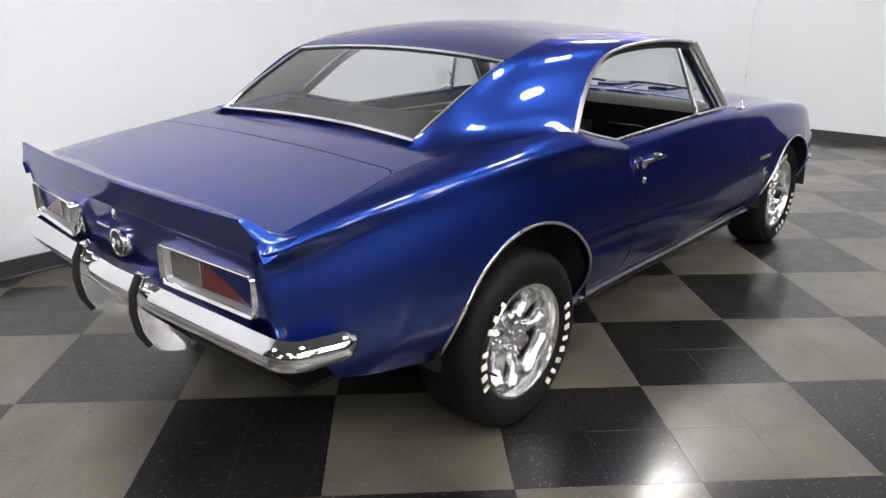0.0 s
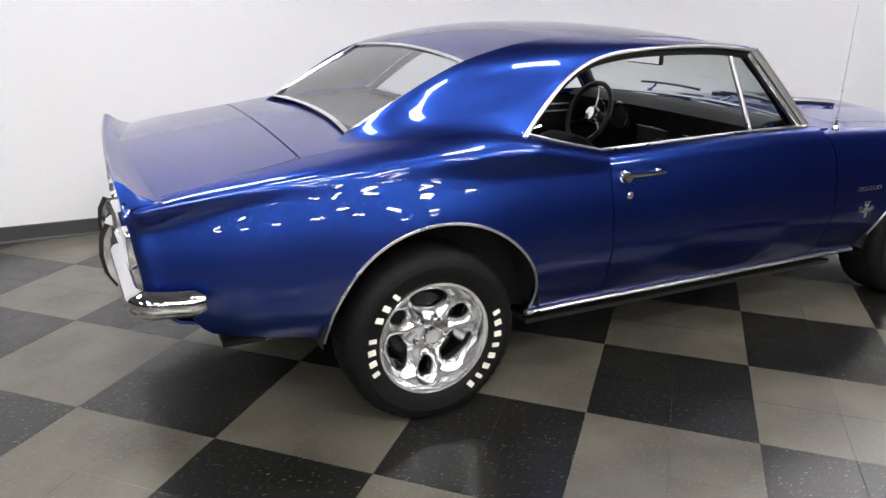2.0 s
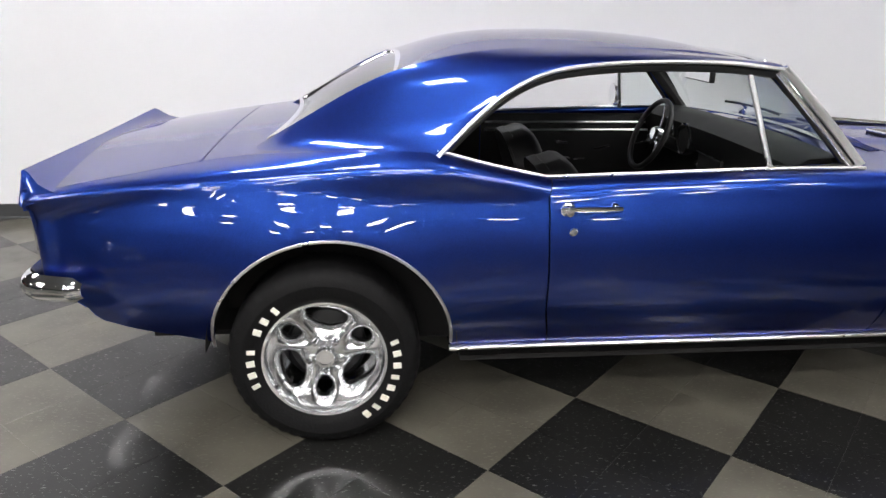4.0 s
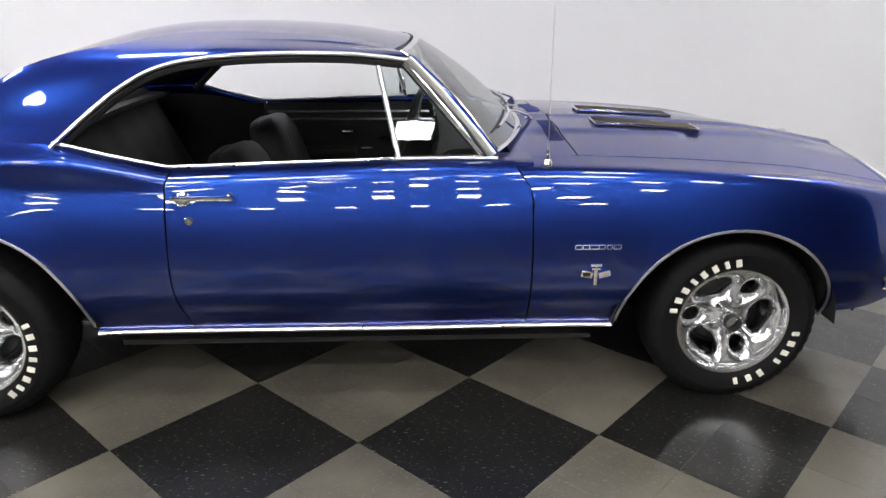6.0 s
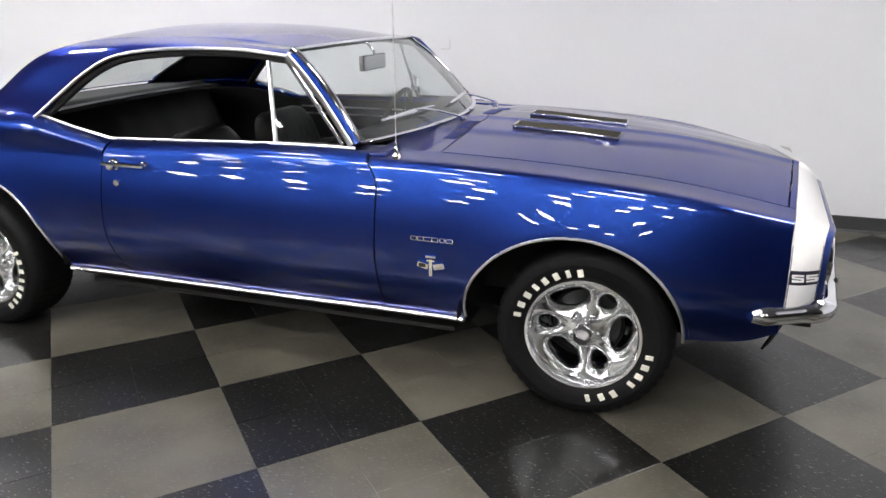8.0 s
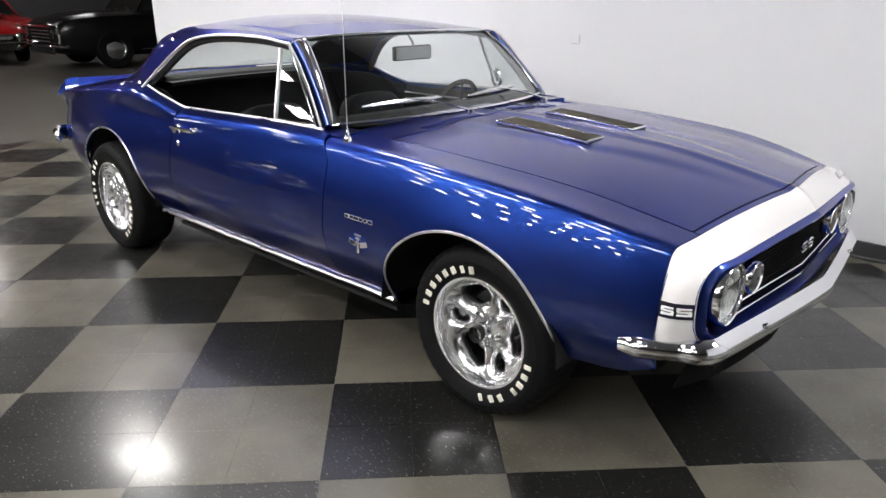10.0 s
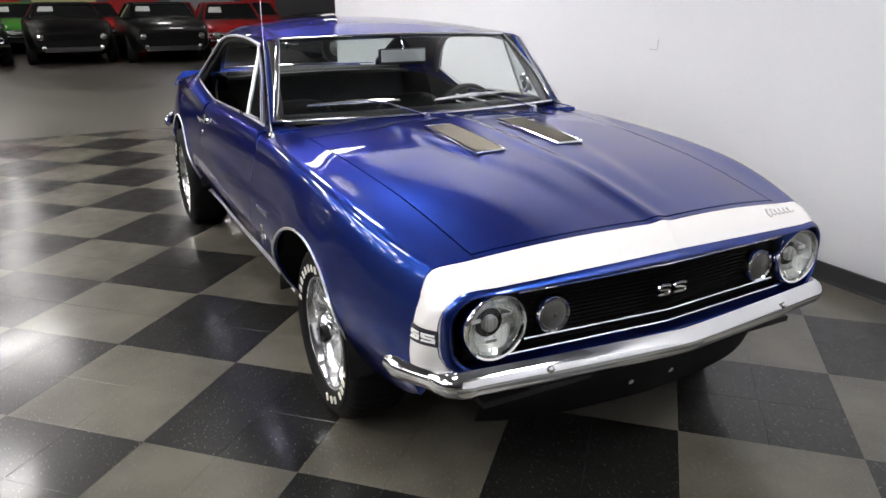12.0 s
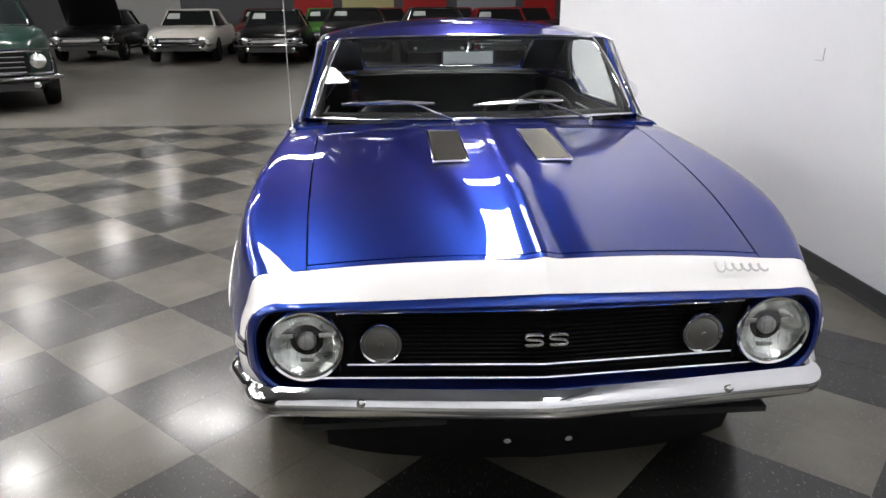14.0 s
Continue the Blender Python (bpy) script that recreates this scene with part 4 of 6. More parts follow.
def tail_light(side):
    y0, y1, z0, z1 = 0.302, 0.732, 0.642, 0.768
    ym, zm, w, h = (y0 + y1) / 2 * side, (z0 + z1) / 2, y1 - y0, z1 - z0
    x = float(tail_x(ym, zm)) - 0.006
    turn = -side * 4.2

    def rr(hw, hh, r, n=6):
        out = []
        for cx, cy, a0 in ((hw - r, hh - r, 0), (-hw + r, hh - r, 90), (-hw + r, -hh + r, 180), (hw - r, -hh + r, 270)):
            for a in np.linspace(0, 90, n):
                out.append((cx + r * math.cos(radians(a0 + a)), cy + r * math.sin(radians(a0 + a))))
        return out
    rings = [(w / 2, h / 2, 0.022, 0.016), (w / 2 - 0.001, h / 2 - 0.001, 0.021, -0.018), (w / 2 - 0.005, h / 2 - 0.005, 0.018, -0.024), (w / 2 - 0.010, h / 2 - 0.010, 0.014, -0.021), (w / 2 - 0.013, h / 2 - 0.013, 0.012, -0.012)]
    tunnel = [(w / 2 - 0.013, h / 2 - 0.013, 0.012, -0.012), (w / 2 - 0.026, h / 2 - 0.024, 0.006, 0.014)]
    V, F = [], []
    for hw, hh, r, dx in rings:
        V += [(dx, a, b) for a, b in rr(hw, hh, r)]
    n = 24
    for i in range(len(rings) - 1):
        for j in range(n):
            F.append((i * n + j, (i + 1) * n + j, (i + 1) * n + (j + 1) % n, i * n + (j + 1) % n))
    V2 = [(dx, a, b) for hw, hh, r, dx in tunnel for a, b in rr(hw, hh, r)]
    F2 = [(j, n + j, n + (j + 1) % n, (j + 1) % n) for j in range(n)]
    bez = raw("tail_light", V, F, CHROME, CAR, "wide tail light in a chrome bezel", True)
    bez.matrix_basis = pose(x, ym, zm, 0, 0, turn)
    raw("bezel_tunnel", V2, F2, SATIN, bez, "grey inner bezel", True)
    lw, lh = w - 0.050, h - 0.046
    outer = boxes("red_lens", [((0.012, lw * 0.60, lh), (0.008, side * lw * 0.20, 0))], RED_LENS, bez, "ribbed red lens", 0.003)
    inner = boxes("reverse_lens", [((0.012, lw * 0.395, lh), (0.0085, -side * lw * 0.30, 0))], CLEAR_LENS, bez, "frosted white reversing lens", 0.003)
    boxes("lens_divider", [((0.008, 0.005, lh), (0.001, -side * lw * 0.101, 0))], CHROME, bez, "", 0.001)


for side in (1, -1):
    tail_light(side)
bd = lathe("fuel_cap", [(0.048, 0.03), (0.048, -0.008), (0.045, -0.013), (0.040, -0.013), (0.038, -0.009), (0.0005, -0.009)], CHROME, CAR, "round chrome fuel cap badge", 48, "x", (-2.268, 0, 0.692))
lathe("cap_face", [(0.038, -0.010), (0.0005, -0.0115)], BLACK, bd, "black cap face", 40, "x", (-2.268, 0, 0.692))
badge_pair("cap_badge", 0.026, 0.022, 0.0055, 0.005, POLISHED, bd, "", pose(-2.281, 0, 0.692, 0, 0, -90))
boxes("cap_lever", [((0.018, 0.075, 0.010), (-2.285, 0.062, 0.742))], CHROME, bd, "", 0.004)
lathe("trunk_lock", [(0.016, 0.0), (0.016, -0.008), (0.010, -0.012), (0.0005, -0.012)], CHROME, CAR, "", 24, "x", (-2.268, 0.0, 0.786))
for side in (1, -1):
    # bumper guards: curved chrome horns with a dark rubber face
    y = 0.205 * side
    prof = [(-2.258, 0.655), (-2.312, 0.650), (-2.336, 0.605), (-2.344, 0.54), (-2.334, 0.47), (-2.304, 0.415), (-2.245, 0.378), (-2.205, 0.380), (-2.255, 0.47)]
    bm = bmesh.new()
    a = [bm.verts.new((px, y - 0.034, pz)) for px, pz in prof]
    b = [bm.verts.new((px, y + 0.034, pz)) for px, pz in prof]
    bm.faces.new(a), bm.faces.new(b[::-1])
    for i in range(len(prof)):
        j = (i + 1) % len(prof)
        bm.faces.new((a[i], a[j], b[j], b[i]))
    bmesh.ops.recalc_face_normals(bm, faces=bm.faces)
    bmesh.ops.bevel(bm, geom=list(bm.edges), offset=0.007, segments=2, affect="EDGES")
    gd = part("bumper_guard", bm, CHROME, CAR, "upright chrome bumper guard", True)
    tube("guard_pad", [(px - 0.004, y, pz) for px, pz in prof[1:6]], 0.011, GUARD, gd, "black rubber strip", 8, 0.5, up=(0, 1, 0))

# spoiler blade on the trunk edge: a wedge with a tall leaning rear face; its hollow ends lean inward
rows = []
for k in np.linspace(-1, 1, 49):
    q = abs(k)
    xr = -2.292 + 0.018 * q**2.4
    top, tip, foot = 0.906 + 0.012 * q**2, 0.884 - 0.027 * q**2, 0.806 + 0.008 * q**2
    back = float(tail_x(0.79 * q, foot)) - 0.006
    prof = [(xr + 0.118, tip), (xr + 0.093, tip + 0.007), (xr + 0.055, tip + 0.36 * (top - tip)), (xr + 0.020, top - 0.009), (xr + 0.002, top), (xr - 0.004, top - 0.004),
            (xr - 0.002, top - 0.014), (0.55 * xr + 0.45 * back + 0.002, 0.55 * top + 0.45 * foot), (back - 0.003, foot + 0.012), (back + 0.002, foot), (back + 0.020, foot + 0.004), (xr + 0.090, tip - 0.014)]
    rows.append([(px, k * (0.790 - 0.075 * float(np.clip((pz - 0.855) / 0.062, 0, 1)) ** 0.75), pz) for px, pz in prof])
SPOILER = skin("spoiler", rows, BLUE, CAR, "blue ducktail spoiler on the trunk edge", 0, core=(-2.24, 0, 0.86), closed_v=True)
for k, end in ((1, rows[0]), (-1, rows[-1])):
    V = []
    for i, j in ((0, 0), (1, 11), (2, 10), (3, 9), (4, 8), (5, 7), (6, 6)):
        u, d = np.array(end[i]), np.array(end[j])
        for v in np.linspace(0, 1, 5):
            p = u * (1 - v) + d * v
            V.append((p[0], p[1] + k * 0.030 * v * (1 - v), p[2]))
    F = [(5 * i + j, 5 * i + j + 1, 5 * i + j + 6, 5 * i + j + 5)[::k] for i in range(6) for j in range(4)]
    raw("spoiler_end", V, F, BLUE, SPOILER, "", True)


def wheel(x, y, z, side, R, w, turn, group):
    """A wide tyre with raised white characters on a polished five-spoke wheel; the outer face points along +y before turning."""
    hub = new("wheel")
    hub.parent = CAR
    hub["label"] = "polished five-spoke wheel on a raised-letter tyre"
    rim = 0.205
    V, F, S = [], [], []
    prof = [(rim - 0.012, -w * 0.40), (rim + 0.012, -w * 0.47), (rim + 0.06, -w * 0.52), (R - 0.035, -w * 0.49), (R - 0.010, -w * 0.42), (R, -w * 0.30), (R + 0.001, -w * 0.1), (R + 0.001, w * 0.1), (R, w * 0.30), (R - 0.009, w * 0.41),
            (R - 0.022, w * 0.455), (R - 0.035, w * 0.485), (R - 0.055, w * 0.50), (rim + 0.062, w * 0.513), (rim + 0.030, w * 0.498), (rim + 0.014, w * 0.470), (rim + 0.004, w * 0.44), (rim - 0.012, w * 0.40)]
    n, k = 144, len(prof)
    for j in range(n):
        a = 2 * math.pi * j / n
        for i, (r, h) in enumerate(prof):
            cut = 0.004 if (j % 3 == 0 and i in (3, 4, 5, 8, 9, 10)) else 0.005 if (i in (6, 7) and j % 3 == 1) else 0
            V.append(((r - cut) * math.cos(a), h, (r - cut) * math.sin(a)))
    for j in range(n):
        for i in range(k - 1):
            F.append((j * k + i, ((j + 1) % n) * k + i, ((j + 1) % n) * k + i + 1, j * k + i + 1))
            S.append(i not in (3, 4, 5, 6, 7, 8, 9))
    tyre = raw("tyre", V, F, RUBBER, hub, "black tyre with worn tread and raised white characters", S)
    # raised characters as plain blocks along two arcs
    for mid, offs in ((128, (-36, -26, -15.5, -5, 5, 15.5, 26, 36)), (-56, (-35.5, -25.5, -15.5, -5.5, 12.5, 23.5, 35.5))):
        for i, off in enumerate(offs):
            a = radians(mid + off)
            r0 = rim + 0.033
            bm = bmesh.new()
            wd = 0.029 if (i % 3) else 0.022
            box(bm, (wd * 0.70, 0.005, 0.027), (0, 0, 0), 0.002, Matrix.Rotation(radians(9), 3, "Y"))
            ob = part("raised_character", bm, LETTER, tyre, "")
            ob.matrix_basis = Matrix.Translation((r0 * math.cos(a), w * 0.508, r0 * math.sin(a))) @ Matrix.Rotation(math.pi / 2 - a, 4, "Y")
    face = w * 0.43
    lathe("rim_lip", [(rim + 0.004, face - 0.020), (rim + 0.006, face - 0.002), (rim + 0.001, face + 0.004), (rim - 0.008, face + 0.003), (rim - 0.014, face - 0.010), (rim - 0.018, face - 0.045), (rim - 0.022, face - 0.075)], POLISHED, hub, "deep polished rim lip", 80)
    lathe("barrel", [(rim - 0.018, face - 0.04), (rim - 0.028, face - 0.09), (rim - 0.032, -w * 0.38)], POLISHED, hub, "", 64)
    lathe("brake_drum", [(0.135, -0.01), (0.135, face - 0.135), (0.125, face - 0.125), (0.0005, face - 0.125)], BLACK, hub, "dark brake drum", 40)
    # cast face: three wide and three small openings between swept spokes
    nr, na = 26, 216
    holes = [(radians(20 + 120 * k), 0.127, 0.070, 0.036, 0.22) for k in range(3)] + [(radians(82 + 120 * k), 0.134, 0.027, 0.033, 0.10) for k in range(3)]

    def clear(p):
        """Distance-like value to the nearest opening: negative inside it."""
        best = 9.0
        for th, rc, la, lb, skew in holes:
            c, s = math.cos(th + skew), math.sin(th + skew)
            d = p - rc * np.array((math.cos(th), math.sin(th)))
            u, v = d[0] * c + d[1] * s, -d[0] * s + d[1] * c
            q = math.sqrt((v / la) ** 2 + ((u - 0.10 * v * v / la) / lb) ** 2)
            best = min(best, (q - 1) * lb)
        return best
    P2 = np.array([[(r * math.cos(2 * math.pi * j / na), r * math.sin(2 * math.pi * j / na)) for j in range(na)] for r in np.linspace(0.030, rim - 0.012, nr)])
    D = np.array([[clear(p) for p in row] for row in P2])
    keep = np.zeros((nr - 1, na), bool)
    for i in range(nr - 1):
        for j in range(na):
            keep[i, j] = max(D[i, j], D[i + 1, j], D[i, (j + 1) % na], D[i + 1, (j + 1) % na]) > 0
    for i in range(nr):
        for j in range(na):
            if -0.02 < D[i, j] < 0:
                for _ in range(3):
                    e = 1e-4
                    f0 = clear(P2[i, j])
                    g = np.array((clear(P2[i, j] + (e, 0)) - f0, clear(P2[i, j] + (0, e)) - f0)) / e
                    P2[i, j] -= g * f0 / max(g @ g, 0.05)
    bm = bmesh.new()
    VV = {}
    for i in range(nr):
        for j in range(na):
            r = float(np.linalg.norm(P2[i, j]))
            d = max(clear(P2[i, j]), 0.0)
            fy = face - 0.036 - 0.016 * math.sin(math.pi * min(r / 0.17, 1.0)) ** 2 + 0.010 * float(step(0.13, 0.185, r)) - 0.026 * math.exp(-d / 0.011) + 0.004 * math.cos(9 * math.atan2(P2[i, j][1], P2[i, j][0]) + 26 * r) * float(step(0.05, 0.09, r))
            VV[i, j] = bm.verts.new((P2[i, j][0], fy, P2[i, j][1]))
    for i in range(nr - 1):
        for j in range(na):
            if keep[i, j]:
                j2 = (j + 1) % na
                bm.faces.new((VV[i, j], VV[i, j2], VV[i + 1, j2], VV[i + 1, j]))
    bmesh.ops.delete(bm, geom=[v for v in bm.verts if not v.link_faces], context="VERTS")
    edge = [e for e in bm.edges if len(e.link_faces) == 1]
    ext = bmesh.ops.extrude_edge_only(bm, edges=edge)
    for v in [g for g in ext["geom"] if isinstance(g, bmesh.types.BMVert)]:
        v.co.y -= 0.035
    bmesh.ops.recalc_face_normals(bm, faces=bm.faces)
    part("spokes", bm, CAST, hub, "swept polished spokes", True)
    for s in range(5):
        a = radians(54 + 72 * s)
        lathe("lug_nut", [(0.011, face - 0.075), (0.011, face - 0.030), (0.008, face - 0.024), (0.0004, face - 0.022)], CHROME, hub, "", 12, "y", (0.057 * math.cos(a), 0, 0.057 * math.sin(a)))
    cap = lathe("centre_cap", [(0.034, face - 0.045), (0.034, face - 0.014), (0.031, face - 0.008), (0.024, face - 0.008), (0.022, face - 0.011), (0.0005, face - 0.011)], CHROME, hub, "chrome centre cap", 36)
    lathe("valve", [(0.005, face - 0.06), (0.005, face - 0.02), (0.0004, face - 0.018)], BLACK, hub, "", 10, "y", (0.15 * math.cos(radians(-110)), 0, 0.15 * math.sin(radians(-110))))
    hub.matrix_basis = pose(x, y, z, 0, turn, 0 if side > 0 else 180)
    return hub


RW, FW = 0.242, 0.225
RY, FY, RR_, FR_ = 0.926, 0.855, 0.318, 0.316
for side in (1, -1):
    wheel(-1.342, side * (RY - RW * 0.51), RR_ - 0.003, side, RR_, RW, -72, "")
    wheel(1.373, side * (FY - FW * 0.51), FR_ - 0.003, side, FR_, FW, 78, "")
    for arch, nm in ((REAR_ARCH, "rear"), (FRONT_ARCH, "front")):
        st = arch_stations(arch, 16)
        pts = [(float(vee(x, 0.9)), float(side_y(x, max(z, 0.24))) + 0.003, z) for x, z in st]
        tube("arch_moulding", np.array(pts) * np.array((1, side, 1)), 0.0055, BRUSHED, CAR, "bright wheel opening moulding", 8, 0.8, up=(0, 1, 0))
        xc, hw, z0, z1 = arch
        rows = [[(xc + (hw + 0.02) * math.sin(a), yy, z0 + (z1 - z0 + 0.012) * math.cos(a)) for a in np.linspace(-1.57, 1.57, 25)] for yy in (0.875, 0.70, 0.50)]
        skin("wheel_well", rows, UNDER, CAR, "black wheel housing", 0, side, core=(xc, 0.7, 2.0))
        raw("well_back", [(xc, 0.5 * side, z0)] + [(xc + (hw + 0.02) * math.sin(a), 0.5 * side, z0 + (z1 - z0 + 0.012) * math.cos(a)) for a in np.linspace(-1.57, 1.57, 25)], [(0, i + 1, i + 2) for i in range(24)], UNDER, CAR, "", False)
    rk = [(x, float(side_y(x, 0.296)) + 0.004, 0.301) for x in np.linspace(-0.922, 0.930, 20)]
    tube("rocker_moulding", (np.array(rk) + np.array((0, 0.007, 0))) * np.array((1, side, 1)), 0.0145, BRUSHED, CAR, "bright rocker panel moulding", 10, 0.75, up=(0, 0, 1))
    rows = [[(x, float(side_y(x, 0.30)) + dy, z) for x in np.linspace(-0.905, 0.915, 12)] for dy, z in ((-0.004, 0.300), (-0.04, 0.262), (-0.12, 0.232), (-0.4, 0.218))]
    skin("rocker_panel", rows, UNDER, CAR, "", 0, side)
for size, at in (((3.9, 1.05, 0.02), (-0.05, 0, 0.248)), ((1.75, 1.50, 0.02), (0.0, 0, 0.225)), ((0.5, 1.3, 0.02), (-1.98, 0, 0.455)), ((0.35, 1.25, 0.02), (1.95, 0, 0.38))):
    boxes("floor_pan", [(size, at)], UNDER, CAR, "black underbody")
for y in (-0.55, 0.55):
    lathe("axle", [(0.04, -0.3), (0.04, 0.3)], UNDER, CAR, "", 12, "y", (-1.373, y, 0.32))
    lathe("axle", [(0.03, -0.3), (0.03, 0.3)], UNDER, CAR, "", 12, "y", (1.373, y, 0.31))


# ---- stripe badge on the nose ----
def nose_point(s, z):
    """A place on the nose's side between the fender edge (s = 0) and the front (s = 1), at height z."""
    row = SECT * (1 - s) + outer_side * s
    k = int(np.argmax(row[:, 2]))
    lower = row[: max(6, int(np.argmin(np.abs(row[:, 2] - 0.74))))]
    i = int(np.argmin(np.abs(lower[:, 2] - z)))
    p = lower[i].copy()
    p[2] = z
    p[1] += 0.012 * math.sin(math.pi * s)
    return p


for side in (1, -1):
    band = [[nose_point(s, z) + np.array((0, 0.0055, 0)) for s in np.linspace(0.02, 0.97, 9)] for z in np.linspace(0.580, 0.626, 4)]
    patch = skin("stripe_badge", band, NAVY, CAR, "dark navy block with white figures on the stripe", 0.003, side)
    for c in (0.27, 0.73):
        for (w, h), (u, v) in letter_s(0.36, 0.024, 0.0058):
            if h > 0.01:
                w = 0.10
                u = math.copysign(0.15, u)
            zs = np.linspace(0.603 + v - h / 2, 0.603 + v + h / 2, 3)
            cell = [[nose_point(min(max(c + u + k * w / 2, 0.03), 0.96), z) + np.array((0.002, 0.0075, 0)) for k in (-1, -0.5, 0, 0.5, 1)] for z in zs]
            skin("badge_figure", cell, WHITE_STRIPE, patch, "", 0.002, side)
    for s in (0.03, 0.97):
        tube("pinstripe", [(nose_point(s, z) + np.array((0, 0.0035, 0))) * np.array((1, side, 1)) for z in np.linspace(0.50, 0.70, 12)], 0.0012, BLUE, CAR, "thin blue pinstripe", 5)
# scripted maker's mark on the nose as a plain wavy bar
pts = [(2.121 - 0.02 * i / 60 - 0.010 * math.sin(i * 0.62), 0.43 + 0.145 * i / 60 + 0.006 * math.cos(i * 0.62), 0.795 - 0.012 * i / 60 + (0.006 if i > 12 else 0.011) * math.sin(i * 0.62)) for i in range(61)]
tube("nose_script", pts, 0.0028, SATIN, CAR, "bright script-like bar on the nose", 6)

# ---- hood ornaments, cowl vents, wipers, aerial ----
for side in (1, -1):
    x0, x1, y0, y1 = 0.965, 1.40, 0.118, 0.236

    def hz(x, y):
        return float(hood_top(x, y)) + 0.003 + 0.005 * float(step(1.30, 0.95, x))
    corners = [(x0, y0), (x1, y0), (x1, y1), (x0, y1)]
    loop = []
    for k in range(4):
        a, b = corners[k], corners[(k + 1) % 4]
        for s in np.linspace(0, 1, 9)[:-1]:
            loop.append((a[0] + (b[0] - a[0]) * s, (a[1] + (b[1] - a[1]) * s) * side, hz(a[0] + (b[0] - a[0]) * s, a[1]) * 0.5 + 0.5 * hz(a[0] + (b[0] - a[0]) * s, y0) + 0.0035))
    orn = tube("hood_grille", loop, 0.0042, CHROME, CAR, "long ribbed hood grille in a chrome frame", 8, 1.3, closed=True)
    for e in range(15):
        y = y0 + 0.008 + (y1 - y0 - 0.016) * e / 14
        tube("rib", [(x, y * side, hz(x, y0) + 0.006) for x in np.linspace(x0 + 0.006, x1 - 0.006, 7)], 0.0024, GUNMETAL, orn, "", 5)
    V = [(x, y * side, hz(x, y0) + 0.002) for x in np.linspace(x0, x1, 7) for y in (y0, y1)]
    V += [(x, y * side, float(hood_top(x, y)) - 0.01) for x in np.linspace(x0, x1, 7) for y in (y0, y1)]
    F = [(2 * i, 2 * i + 2, 2 * i + 3, 2 * i + 1) for i in range(6)]
    F += [(2 * i, 2 * i + 1, 2 * i + 15, 2 * i + 14) for i in (0, 6)]
    for i in range(6):
        F += [(2 * i, 2 * i + 14, 2 * i + 16, 2 * i + 2), (2 * i + 1, 2 * i + 3, 2 * i + 17, 2 * i + 15)]
    raw("tray", V, F, BLACK, orn, "", False)
    def cowl_z(x, y):
        return float(hood_top(x, y)) - 0.005 * float(step(0.80, 0.70, x))
    cv = skin("cowl_vent", [[(x, y, cowl_z(x, y) + 0.0012) for y in np.linspace(0.125, 0.465, 13)] for x in (0.735, 0.762, 0.789)], BLACK, CAR, "slotted cowl vent", 0.002, side)
    for e in range(26):
        y = 0.13 + 0.33 * e / 25
        tube("louvre", [(x, y * side, cowl_z(x, y) + 0.0022) for x in (0.734, 0.762, 0.790)], 0.0032, BLUE, cv, "", 5, 0.6)

def on_glass(y, z, off):
    """A point on the windshield at y and height z, off metres proud of it."""
    k = y / 0.735
    v = (1.267 - z + 0.0137) / 0.331
    return np.array(((0.655 - 0.16 * k * k) * v + (0.226 - 0.046 * k * k) * (1 - v) + 0.048 * v * (1 - v) + off, y, z + 0.3 * off))


for y0 in (-0.100, 0.478):
    arm = [np.array((0.705, y0, 0.942)), np.array((0.690, y0 - 0.055, 0.962)), on_glass(y0 - 0.17, 0.990, 0.030), on_glass(y0 - 0.29, 1.006, 0.026)]
    wp = tube("wiper", dense(arm, 14), 0.0070, POLISHED, CAR, "bright metal wiper resting on the windshield", 6, 0.6, taper=np.linspace(1.4, 0.8, 14))
    lathe("wiper_pivot", [(0.017, 0.0), (0.017, 0.024), (0.010, 0.032), (0.0004, 0.034)], CHROME, wp, "", 18, "z", (0.705, y0, 0.918))
    blade = np.array([on_glass(y0 - 0.29 - 0.205 * k, 0.999 - 0.004 * k - 0.004 * k * k, 0.013 + 0.006 * (1 - k * k)) for k in np.linspace(-1, 1, 11)])
    tube("wiper_blade", blade, 0.0058, POLISHED, wp, "", 6, 1.2, taper=[0.6, 0.9, 1, 1.1, 1.3, 1.6, 1.3, 1.1, 1, 0.9, 0.6])
    tube("blade_rubber", blade - np.array((0.006, 0, 0.005)), 0.0034, BLACK, wp, "", 5, 1.8)

ae = lathe("aerial", [(0.017, -0.006), (0.017, 0.006), (0.012, 0.014), (0.008, 0.018), (0.008, 0.028), (0.005, 0.034), (0.004, 0.052), (0.0004, 0.053)], CHROME, CAR, "thin chrome radio aerial on the fender", 24, "z", (0.668, -0.800, 0.900))
tube("mast", [(0.668, -0.800, 0.95), (0.667, -0.800, 1.3), (0.664, -0.798, 1.72)], 0.0016, BRUSHED, ae, "", 8, taper=[1.2, 1.0, 0.7])

